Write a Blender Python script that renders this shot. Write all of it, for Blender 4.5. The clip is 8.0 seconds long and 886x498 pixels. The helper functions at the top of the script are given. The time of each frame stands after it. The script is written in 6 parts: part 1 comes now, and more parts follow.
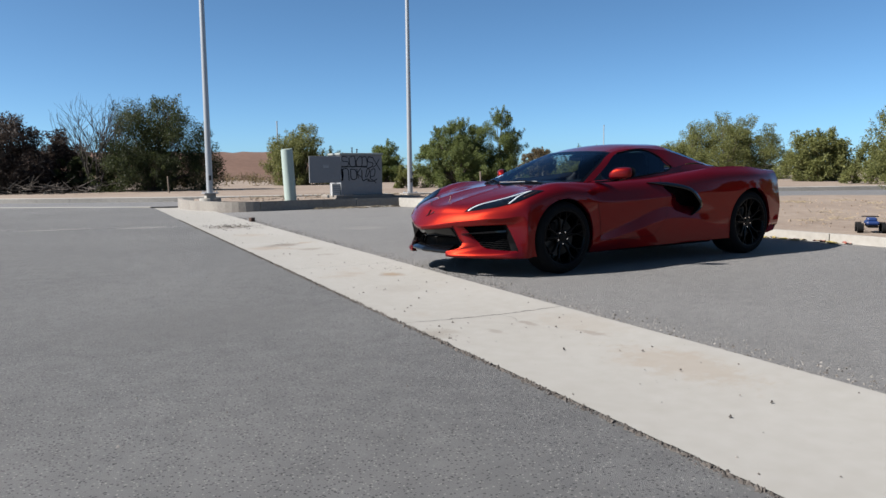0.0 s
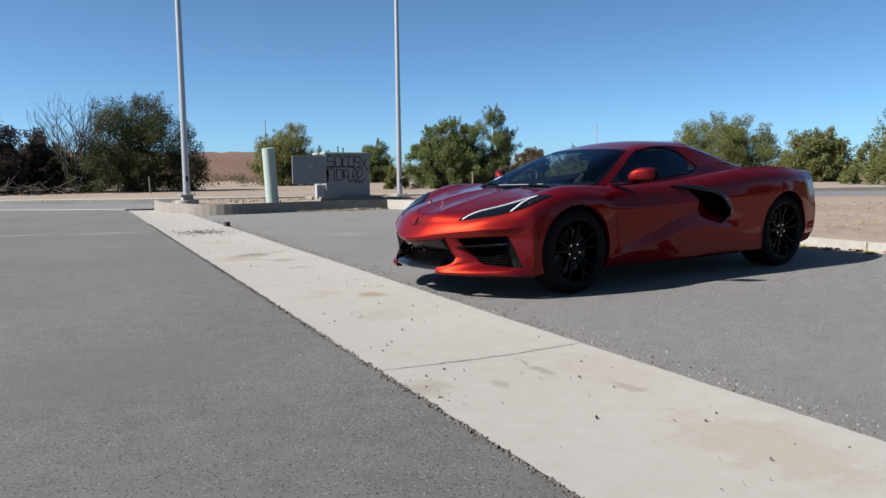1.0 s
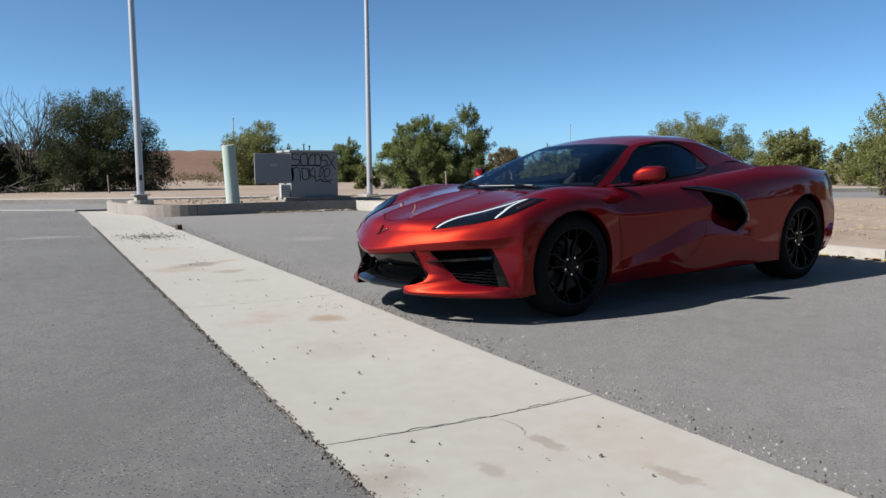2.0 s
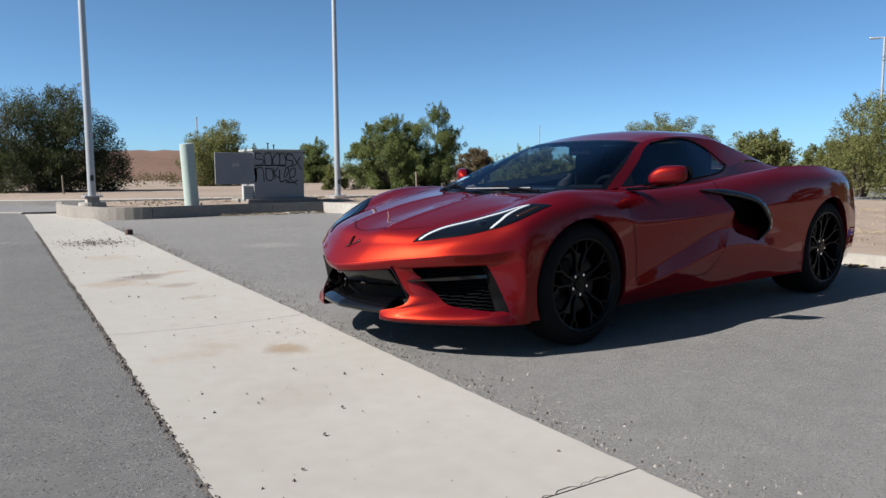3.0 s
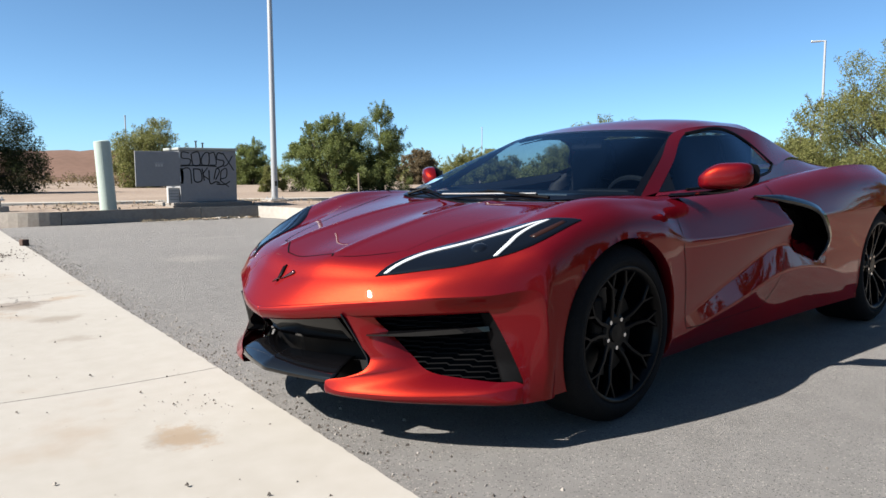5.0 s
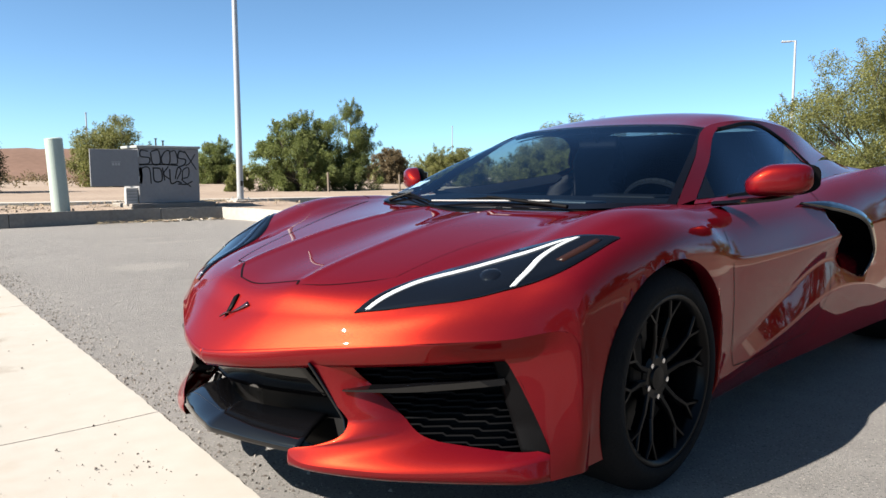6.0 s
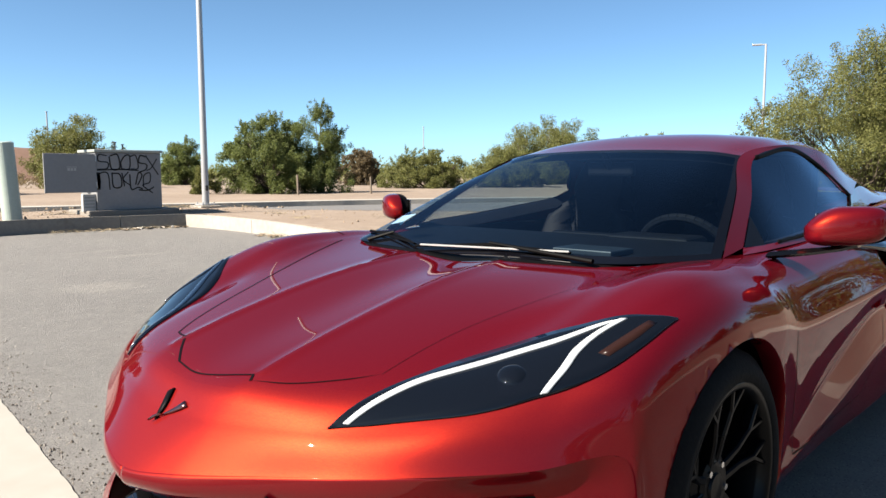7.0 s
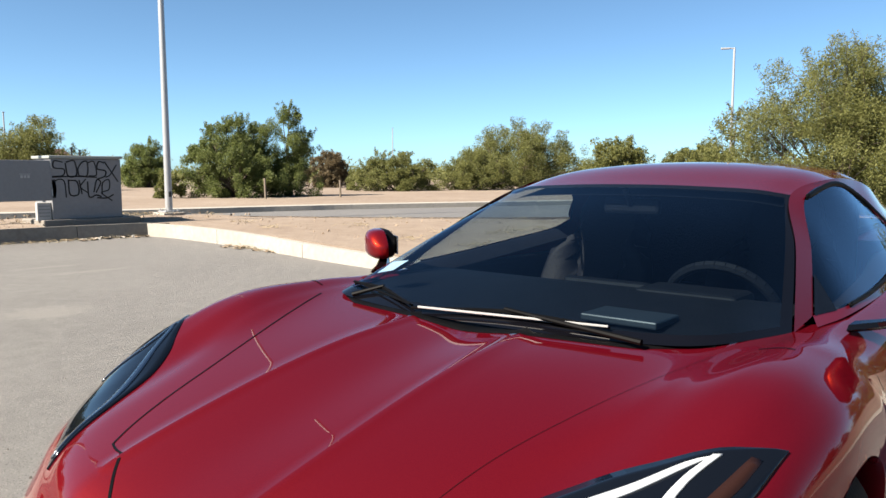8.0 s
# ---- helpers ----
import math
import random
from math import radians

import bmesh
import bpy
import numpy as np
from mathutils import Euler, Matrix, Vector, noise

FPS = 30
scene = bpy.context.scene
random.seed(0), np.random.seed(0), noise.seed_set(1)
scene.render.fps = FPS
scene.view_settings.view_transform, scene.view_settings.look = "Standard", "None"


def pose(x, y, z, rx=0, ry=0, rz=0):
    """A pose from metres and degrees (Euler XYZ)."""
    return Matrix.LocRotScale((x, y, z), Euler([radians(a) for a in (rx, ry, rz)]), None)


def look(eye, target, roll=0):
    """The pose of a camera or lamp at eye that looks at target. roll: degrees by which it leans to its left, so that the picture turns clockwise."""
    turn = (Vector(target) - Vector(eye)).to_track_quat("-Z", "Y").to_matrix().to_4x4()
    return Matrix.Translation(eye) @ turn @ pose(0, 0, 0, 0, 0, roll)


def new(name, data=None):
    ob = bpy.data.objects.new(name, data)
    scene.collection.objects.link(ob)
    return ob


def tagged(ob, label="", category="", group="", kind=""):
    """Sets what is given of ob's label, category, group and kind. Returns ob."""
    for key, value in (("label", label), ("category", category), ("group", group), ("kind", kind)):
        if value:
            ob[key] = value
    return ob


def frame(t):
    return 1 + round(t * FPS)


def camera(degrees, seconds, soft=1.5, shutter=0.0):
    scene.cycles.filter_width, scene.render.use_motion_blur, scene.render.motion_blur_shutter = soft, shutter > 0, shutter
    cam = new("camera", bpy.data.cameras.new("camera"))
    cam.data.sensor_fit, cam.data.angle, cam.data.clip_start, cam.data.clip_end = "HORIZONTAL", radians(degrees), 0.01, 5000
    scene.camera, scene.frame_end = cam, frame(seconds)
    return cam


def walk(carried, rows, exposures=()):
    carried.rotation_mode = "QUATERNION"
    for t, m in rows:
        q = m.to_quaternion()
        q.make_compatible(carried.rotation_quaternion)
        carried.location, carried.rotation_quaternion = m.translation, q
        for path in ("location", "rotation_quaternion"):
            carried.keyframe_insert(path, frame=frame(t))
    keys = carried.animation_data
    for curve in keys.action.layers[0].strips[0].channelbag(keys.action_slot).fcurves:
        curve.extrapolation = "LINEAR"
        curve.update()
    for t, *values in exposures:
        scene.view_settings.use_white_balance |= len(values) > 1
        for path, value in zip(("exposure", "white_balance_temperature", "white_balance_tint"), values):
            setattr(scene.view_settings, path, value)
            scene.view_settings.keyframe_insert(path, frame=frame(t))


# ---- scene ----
cam = camera(61.6, 8.0, 1.5)
PATH = [
    (0, (4.384, 5.999, 0.93), (3.351, 4.298, 0.723), -0.7),
    (0.5, (4.093, 5.522, 0.928), (3.06, 3.822, 0.721), -0.7),
    (1, (3.816, 5.097, 0.938), (2.764, 3.408, 0.731), -0.7),
    (1.5, (3.525, 4.671, 0.932), (2.444, 3.0, 0.724), -0.6),
    (3, (2.894, 3.562, 0.924), (1.712, 1.962, 0.717), -0.4),
    (3.5, (2.727, 3.262, 0.919), (1.513, 1.687, 0.713), -0.4),
    (4, (2.561, 2.988, 0.914), (1.316, 1.436, 0.709), -0.3),
    (4.5, (2.388, 2.715, 0.914), (1.113, 1.188, 0.709), -0.3),
    (4.7, (2.327, 2.615, 0.913), (1.04, 1.098, 0.709), -0.3),
    (6, (1.904, 1.969, 0.926), (0.539, 0.522, 0.72), -0.2),
    (6.5, (1.744, 1.747, 0.981), (0.35, 0.328, 0.774), -0.2),
    (7, (1.602, 1.557, 1.047), (0.181, 0.165, 0.84), -0.1),
    (7.5, (1.473, 1.365, 1.111), (0.023, 0.003, 0.905), -0.0),
    (8, (1.358, 1.197, 1.168), (-0.12, -0.134, 0.962), -0.1),
]
walk(cam, [(t, look(eye, target, roll)) for t, eye, target, roll in PATH],
     [(0, 1.34, 6150, 10), (3, 1.36, 6200, 10), (4, 1.44, 6250, 10), (6, 2.00, 6700, 10), (8, 1.95, 6950, 10)])

# ---- sky and sun ----
SUN = Vector((0.95, -0.27, 0.88)).normalized()
world = bpy.data.worlds.new("sky")
scene.world = world
world.use_nodes = True
wn = world.node_tree.nodes
sky = wn.new("ShaderNodeTexSky")
sky.sky_type = 'NISHITA'
sky.sun_disc = False
sky.sun_elevation = math.asin(SUN.z)
sky.sun_rotation = math.atan2(SUN.x, SUN.y)
sky.air_density, sky.dust_density, sky.ozone_density = 0.44, 0.6, 2.2
wn["Background"].inputs[1].default_value = 0.061
tint = wn.new("ShaderNodeMixRGB")
tint.blend_type = 'MULTIPLY'
tint.inputs[0].default_value = 1.0
tint.inputs[2].default_value = (0.77, 1.0, 1.0, 1)
world.node_tree.links.new(sky.outputs[0], tint.inputs[1])
world.node_tree.links.new(tint.outputs[0], wn["Background"].inputs[0])
sun = new("sun", bpy.data.lights.new("sun", 'SUN'))
sun.data.energy, sun.data.angle, sun.data.color = 5.0, radians(0.5), (1.0, 0.93, 0.84)
sun.matrix_world = look(SUN * 50, (0, 0, 0))


# ---- materials ----
def mat(name, col, rough=0.6, metal=0.0, col2=None, scale=8.0, bump=0.0, bscale=60.0, coat=0.0, spots=None, spec=0.5, detail=None, stain=None):
    """A principled surface: two tones mixed by large and small noise, fine relief, optional dark or light spots."""
    m = bpy.data.materials.new(name)
    m.use_nodes = True
    nt = m.node_tree
    n, l = nt.nodes, nt.links
    p = n["Principled BSDF"]
    p.inputs["Roughness"].default_value = rough
    p.inputs["Metallic"].default_value = metal
    p.inputs["Base Color"].default_value = (*col, 1)
    p.inputs["Coat Weight"].default_value = coat
    p.inputs["Coat Roughness"].default_value = 0.02
    p.inputs["Specular IOR Level"].default_value = spec
    tc = n.new("ShaderNodeTexCoord")
    if col2:
        big, small = n.new("ShaderNodeTexNoise"), n.new("ShaderNodeTexNoise")
        big.inputs["Scale"].default_value, small.inputs["Scale"].default_value = scale, scale * 14
        big.inputs["Detail"].default_value = 6
        small.inputs["Detail"].default_value = 4
        add = n.new("ShaderNodeMath")
        add.operation = 'MULTIPLY_ADD'
        add.inputs[1].default_value = 0.5
        half = n.new("ShaderNodeMath")
        half.operation = 'MULTIPLY'
        half.inputs[1].default_value = 0.5
        ramp = n.new("ShaderNodeValToRGB")
        ramp.color_ramp.elements[0].position, ramp.color_ramp.elements[1].position = 0.36, 0.64
        ramp.color_ramp.elements[0].color, ramp.color_ramp.elements[1].color = (*col, 1), (*col2, 1)
        l.new(tc.outputs["Object"], big.inputs["Vector"])
        l.new(tc.outputs["Object"], small.inputs["Vector"])
        l.new(big.outputs[0], half.inputs[0])
        l.new(small.outputs[0], add.inputs[0])
        l.new(half.outputs[0], add.inputs[2])
        l.new(add.outputs[0], ramp.inputs[0])
        out = ramp.outputs[0]
        if stain:
            tn, tr_, mx = n.new("ShaderNodeTexNoise"), n.new("ShaderNodeValToRGB"), n.new("ShaderNodeMixRGB")
            tn.inputs["Scale"].default_value, tn.inputs["Detail"].default_value, tn.inputs["Roughness"].default_value = stain[1], 8, 0.65
            tr_.color_ramp.elements[0].position, tr_.color_ramp.elements[1].position = 0.60, 0.78
            tr_.color_ramp.elements[0].color, tr_.color_ramp.elements[1].color = (0, 0, 0, 1), (0.75, 0.75, 0.75, 1)
            mx.inputs[2].default_value = (*stain[0], 1)
            l.new(tc.outputs["Object"], tn.inputs["Vector"])
            l.new(tn.outputs[0], tr_.inputs[0])
            l.new(tr_.outputs[0], mx.inputs[0])
            l.new(out, mx.inputs[1])
            out = mx.outputs[0]
        for spot in (spots, detail):
            if not spot:
                continue
            scol, sscale, size = spot
            v = n.new("ShaderNodeTexVoronoi")
            v.inputs["Scale"].default_value = sscale
            lt = n.new("ShaderNodeMath")
            lt.operation = 'LESS_THAN'
            lt.inputs[1].default_value = size
            mx = n.new("ShaderNodeMixRGB")
            mx.inputs[2].default_value = (*scol, 1)
            l.new(tc.outputs["Object"], v.inputs["Vector"])
            l.new(v.outputs["Distance"], lt.inputs[0])
            l.new(lt.outputs[0], mx.inputs[0])
            l.new(out, mx.inputs[1])
            out = mx.outputs[0]
        l.new(out, p.inputs["Base Color"])
    if bump:
        b, t = n.new("ShaderNodeBump"), n.new("ShaderNodeTexNoise")
        t.inputs["Scale"].default_value, t.inputs["Detail"].default_value = bscale, 6
        b.inputs["Strength"].default_value, b.inputs["Distance"].default_value = bump, 0.02
        l.new(tc.outputs["Object"], t.inputs["Vector"])
        l.new(t.outputs[0], b.inputs["Height"])
        l.new(b.outputs[0], p.inputs["Normal"])
    return m


ASPHALT = mat("asphalt", (0.075, 0.073, 0.072), 0.88, 0, (0.107, 0.104, 0.102), 0.45, 0.75, 300, spots=((0.180, 0.172, 0.160), 55, 0.19), detail=((0.026, 0.025, 0.025), 62, 0.26))
LOT = mat("pale_asphalt", (0.100, 0.096, 0.092), 0.88, 0, (0.129, 0.124, 0.119), 0.5, 0.55, 420, spots=((0.199, 0.190, 0.171), 70, 0.20), detail=((0.045, 0.044, 0.042), 80, 0.24))
STREET = mat("street_asphalt", (0.081, 0.081, 0.085), 0.9, 0, (0.109, 0.105, 0.101), 0.3, 0.5, 90)
CONCRETE = mat("concrete", (0.197, 0.186, 0.166), 0.88, 0, (0.220, 0.210, 0.192), 0.7, 0.12, 500, spots=((0.089, 0.076, 0.065), 7, 0.03), stain=((0.170, 0.133, 0.097), 0.9))


def spills(m, places, colour):
    """Ragged old spill marks on a surface, each at its own place with its own radius and strength."""
    n, l = m.node_tree.nodes, m.node_tree.links
    p = n["Principled BSDF"]
    out = p.inputs["Base Color"].links[0].from_socket
    tc, no, off = n.new("ShaderNodeTexCoord"), n.new("ShaderNodeTexNoise"), n.new("ShaderNodeVectorMath")
    no.inputs["Scale"].default_value, no.inputs["Detail"].default_value, no.inputs["Roughness"].default_value = 6, 7, 0.7
    off.operation = 'MULTIPLY_ADD'
    off.inputs[1].default_value = (0.35, 0.35, 0)
    l.new(tc.outputs["Object"], no.inputs["Vector"])
    l.new(no.outputs["Color"], off.inputs[0])
    l.new(tc.outputs["Object"], off.inputs[2])
    for x, y, r, strong in places:
        d, g, mx = n.new("ShaderNodeVectorMath"), n.new("ShaderNodeMapRange"), n.new("ShaderNodeMixRGB")
        d.operation = 'DISTANCE'
        d.inputs[1].default_value = (x + .175, y + .175, 0)
        g.inputs["From Min"].default_value, g.inputs["From Max"].default_value = r * .35, r
        g.inputs["To Min"].default_value, g.inputs["To Max"].default_value = strong, 0
        mx.inputs[2].default_value = (*colour, 1)
        l.new(off.outputs[0], d.inputs[0])
        l.new(d.outputs["Value"], g.inputs["Value"])
        l.new(g.outputs[0], mx.inputs[0])
        l.new(out, mx.inputs[1])
        out = mx.outputs[0]
    l.new(out, p.inputs["Base Color"])


spills(CONCRETE, [(1.28, -.05, .14, .65), (1.11, -3.38, .20, .6), (1.34, -3.32, .15, .6), (1.03, -2.70, .17, .55), (1.11, -2.0, .12, .4), (2.24, 2.36, .16, .4), (1.6, .75, .3, .16)], (0.105, 0.083, 0.060))


def blotches(m, spots):
    """Soft-edged stains at set places of the ground: (x, y, half width, half length, colour, strength)."""
    nt = m.node_tree
    n, l = nt.nodes, nt.links
    p = n["Principled BSDF"]
    out = p.inputs["Base Color"].links[0].from_socket
    tc, ns = n.new("ShaderNodeTexCoord"), n.new("ShaderNodeTexNoise")
    ns.inputs["Scale"].default_value, ns.inputs["Detail"].default_value, ns.inputs["Roughness"].default_value = 13, 8, 0.75
    l.new(tc.outputs["Object"], ns.inputs["Vector"])
    for x, y, a, b, col, k in spots:
        mp, ln, ad, rp, mx = (n.new(q) for q in ("ShaderNodeMapping", "ShaderNodeVectorMath", "ShaderNodeMath", "ShaderNodeMapRange", "ShaderNodeMixRGB"))
        mp.vector_type = 'POINT'
        mp.inputs["Location"].default_value = (-x / a, -y / b, 0)
        mp.inputs["Scale"].default_value = (1 / a, 1 / b, 0)
        ln.operation = 'LENGTH'
        ad.operation = 'MULTIPLY_ADD'
        ad.inputs[1].default_value = 2.6
        rp.inputs["From Min"].default_value, rp.inputs["From Max"].default_value = 2.1, 1.7
        rp.inputs["To Min"].default_value, rp.inputs["To Max"].default_value = 0, k
        mx.inputs[2].default_value = (*col, 1)
        l.new(tc.outputs["Object"], mp.inputs["Vector"])
        l.new(mp.outputs[0], ln.inputs[0])
        l.new(ns.outputs[0], ad.inputs[0])
        l.new(ln.outputs["Value"], ad.inputs[2])
        l.new(ad.outputs[0], rp.inputs["Value"])
        l.new(rp.outputs[0], mx.inputs[0])
        l.new(out, mx.inputs[1])
        out = mx.outputs[0]
    l.new(out, p.inputs["Base Color"])


TAN, GREYBROWN = (0.169, 0.123, 0.079), (0.123, 0.102, 0.084)
blotches(CONCRETE, [(1.26, -0.05, .13, .20, TAN, .65), (1.09, -3.46, .30, .22, GREYBROWN, .8), (1.45, -3.1, .35, .3, TAN, .45), (0.75, -7.3, .5, .5, GREYBROWN, .55), (0.78, -3.55, .2, .12, TAN, .6), (1.60, 2.42, .05, .13, GREYBROWN, .6), (1.47, 2.85, .05, .15, GREYBROWN, .55), (1.9, 2.5, .05, .10, GREYBROWN, .45), (1.35, 2.6, .3, .5, TAN, .15), (1.0, -5.3, .35, .4, TAN, .35), (1.6, 3.6, .3, .6, TAN, .3)])
PALEDUST = (0.202, 0.190, 0.173)
blotches(LOT, [(-2.4, -7.8, .9, .14, PALEDUST, .28), (-2.2, -8.6, .7, .12, PALEDUST, .25), (-1.0, -5.4, .5, .5, (0.184, 0.173, 0.159), .4)])
blotches(ASPHALT, [(2.1, -8.1, .6, .22, PALEDUST, .6), (3.4, -8.6, .9, .16, PALEDUST, .55), (4.8, -9.2, .8, .18, PALEDUST, .4), (3.3, 1.2, 1.2, .8, (0.079, 0.076, 0.074), .5)])
KERB = mat("kerb_concrete", (0.214, 0.198, 0.175), 0.88, 0, (0.273, 0.257, 0.231), 0.8, 0.25, 200, stain=((0.133, 0.105, 0.081), 1.6))
DIRT = mat("desert_dirt", (0.133, 0.098, 0.072), 0.95, 0, (0.190, 0.150, 0.116), 0.25, 0.9, 22, spots=((0.189, 0.161, 0.130), 5, 0.10), stain=((0.099, 0.074, 0.055), 0.22))
BERM = mat("berm_earth", (0.069, 0.034, 0.020), 0.95, 0, (0.097, 0.052, 0.034), 0.08, 0.9, 3)
STEEL = mat("galvanised_steel", (0.30, 0.305, 0.31), 0.45, 0.5, (0.33, 0.335, 0.34), 2)
CABINET = mat("grey_paint", (0.150, 0.152, 0.158), 0.5, 0, (0.171, 0.174, 0.179), 1.2, 0.1, 30)
PALEGREEN = mat("pale_green_plastic", (0.245, 0.295, 0.265), 0.5, 0, (0.28, 0.325, 0.295), 1.5)
BLACKSPRAY = mat("black_spray_paint", (0.013, 0.013, 0.014), 0.6)
WHITE = mat("white_label", (0.303, 0.303, 0.295), 0.5, 0, (0.266, 0.266, 0.259), 6)
DARK = mat("black_rubber", (0.010, 0.010, 0.011), 0.7, 0, (0.015, 0.015, 0.016), 12)
BARK = mat("grey_brown_bark", (0.049, 0.034, 0.024), 0.9, 0, (0.076, 0.059, 0.045), 3, 0.8, 18)
DRYWOOD = mat("dark_dry_wood", (0.025, 0.019, 0.015), 0.9, 0, (0.051, 0.041, 0.033), 3)
STONE = mat("small_stone", (0.040, 0.034, 0.030), 0.9, 0, (0.089, 0.076, 0.065), 6)
WOODPOST = mat("weathered_wood", (0.092, 0.072, 0.052), 0.9, 0, (0.129, 0.105, 0.081), 4)
RUST = mat("rock_brown", (0.040, 0.022, 0.016), 0.9, 0, (0.065, 0.036, 0.024), 12)


def leafmat(name, a, b):
    m = mat(name, a, 0.6, 0, b, 0.6)
    nt = m.node_tree
    geo = nt.nodes.new("ShaderNodeNewGeometry")
    ramp = nt.nodes.new("ShaderNodeValToRGB")
    ramp.color_ramp.elements[0].color, ramp.color_ramp.elements[1].color = (*a, 1), (*b, 1)
    nt.links.new(geo.outputs["Random Per Island"], ramp.inputs[0])
    nt.links.new(ramp.outputs[0], nt.nodes["Principled BSDF"].inputs["Base Color"])
    p = nt.nodes["Principled BSDF"]
    p.inputs["Specular IOR Level"].default_value = 0.25
    tr = nt.nodes.new("ShaderNodeBsdfTranslucent")
    mix = nt.nodes.new("ShaderNodeMixShader")
    mix.inputs[0].default_value = 0.45
    nt.links.new(ramp.outputs[0], tr.inputs["Color"])
    nt.links.new(p.outputs[0], mix.inputs[1])
    nt.links.new(tr.outputs[0], mix.inputs[2])
    nt.links.new(mix.outputs[0], nt.nodes["Material Output"].inputs["Surface"])
    return m


LEAF_DARK = leafmat("dark_green_leaves", (0.022, 0.029, 0.011), (0.060, 0.071, 0.025))
LEAF_GREEN = leafmat("green_leaves", (0.056, 0.075, 0.021), (0.150, 0.175, 0.054))
LEAF_OLIVE = leafmat("olive_yellow_leaves", (0.078, 0.086, 0.026), (0.172, 0.175, 0.058))
LEAF_DEAD = leafmat("dark_dead_leaves", (0.018, 0.014, 0.012), (0.049, 0.036, 0.029))
LEAF_BROWN = leafmat("dry_brown_leaves", (0.073, 0.055, 0.029), (0.153, 0.116, 0.065))


# ---- building helpers ----
def part(name, bm, material, parent=None, label="", smooth=False):
    me = bpy.data.meshes.new(name)
    bm.to_mesh(me)
    bm.free()
    return mesh_object(name, me, material, parent, label, smooth)


def mesh_object(name, me, material, parent=None, label="", smooth=False):
    if material:
        me.materials.append(material)
    if smooth:
        for f in me.polygons:
            f.use_smooth = True
    ob = new(name, me)
    if parent:
        ob.parent = parent
    if label:
        ob["label"] = label
    return ob


def raw(name, verts, faces, material, parent=None, label="", smooth=False):
    me = bpy.data.meshes.new(name)
    me.from_pydata([tuple(v) for v in verts], [], [tuple(f) for f in faces])
    me.update()
    return mesh_object(name, me, material, parent, label, smooth)


def empty(name, x=0, y=0, z=0, rz=0):
    ob = new(name)
    ob.matrix_basis = pose(x, y, z, 0, 0, rz)
    return ob


def box(bm, cx, cy, cz, sx, sy, sz, bev=0.0, m=None):
    g = bmesh.ops.create_cube(bm, size=1)
    vs = g["verts"]
    bmesh.ops.scale(bm, vec=(sx, sy, sz), verts=vs)
    bmesh.ops.translate(bm, vec=(cx, cy, cz), verts=vs)
    if bev:
        es = list({e for v in vs for e in v.link_edges})
        r = bmesh.ops.bevel(bm, geom=es, offset=bev, segments=2, affect='EDGES', profile=0.5)
        vs = [v for v in r["verts"] if v.is_valid]
    if m:
        bmesh.ops.transform(bm, matrix=m, verts=vs)
    return bm


def cone(bm, a, b, ra, rb, seg=12):
    """A tapered bar from a to b."""
    a, b = Vector(a), Vector(b)
    d = b - a
    m = Matrix.Translation((a + b) / 2) @ d.to_track_quat('Z', 'Y').to_matrix().to_4x4()
    bmesh.ops.create_cone(bm, cap_ends=True, segments=seg, radius1=ra, radius2=rb, depth=d.length, matrix=m)
    return bm


def prism(outline, z0, z1):
    bm = bmesh.new()
    vs = [bm.verts.new((x, y, z1)) for x, y in outline]
    f = bm.faces.new(vs)
    r = bmesh.ops.extrude_face_region(bm, geom=[f])
    up = [v for v in r["geom"] if isinstance(v, bmesh.types.BMVert)]
    bmesh.ops.translate(bm, vec=(0, 0, z0 - z1), verts=up)
    bmesh.ops.recalc_face_normals(bm, faces=bm.faces)
    return bm


def smoothline(pts, k=6):
    """Catmull-Rom through the points, k steps a span."""
    P = [np.array(p, float) for p in pts]
    P = [2 * P[0] - P[1]] + P + [2 * P[-1] - P[-2]]
    out = []
    for i in range(1, len(P) - 2):
        for s in range(k):
            t = s / k
            a, b, c, d = P[i - 1], P[i], P[i + 1], P[i + 2]
            out.append(0.5 * (2 * b + (c - a) * t + (2 * a - 5 * b + 4 * c - d) * t * t + (3 * b - a - 3 * c + d) * t ** 3))
    out.append(P[-2])
    return out


STREET_EDGE = [(-4, -17.9), (-8.9, -15.6), (-11.3, -11.6), (-18, -4), (-40, 14)]


def verge_z(y, x=0.0):
    """Height of the dirt behind the parking bay, which sinks towards the near end and runs out flush with the street."""
    z = float(np.interp(y, [-9.5, -1.5], [0.20, 0.07]))
    if x > -2:
        return z
    d = 99.0
    for (ax, ay), (bx, by) in zip(STREET_EDGE, STREET_EDGE[1:]):
        t = min(1, max(0, ((x - ax) * (bx - ax) + (y - ay) * (by - ay)) / ((bx - ax) ** 2 + (by - ay) ** 2)))
        d = min(d, math.hypot(x - ax - t * (bx - ax), y - ay - t * (by - ay)))
    t = min(1, max(0, (d - .15) / 2.3, (y + 10) / 4))
    return -.022 + (z + .022) * t * t * (3 - 2 * t)


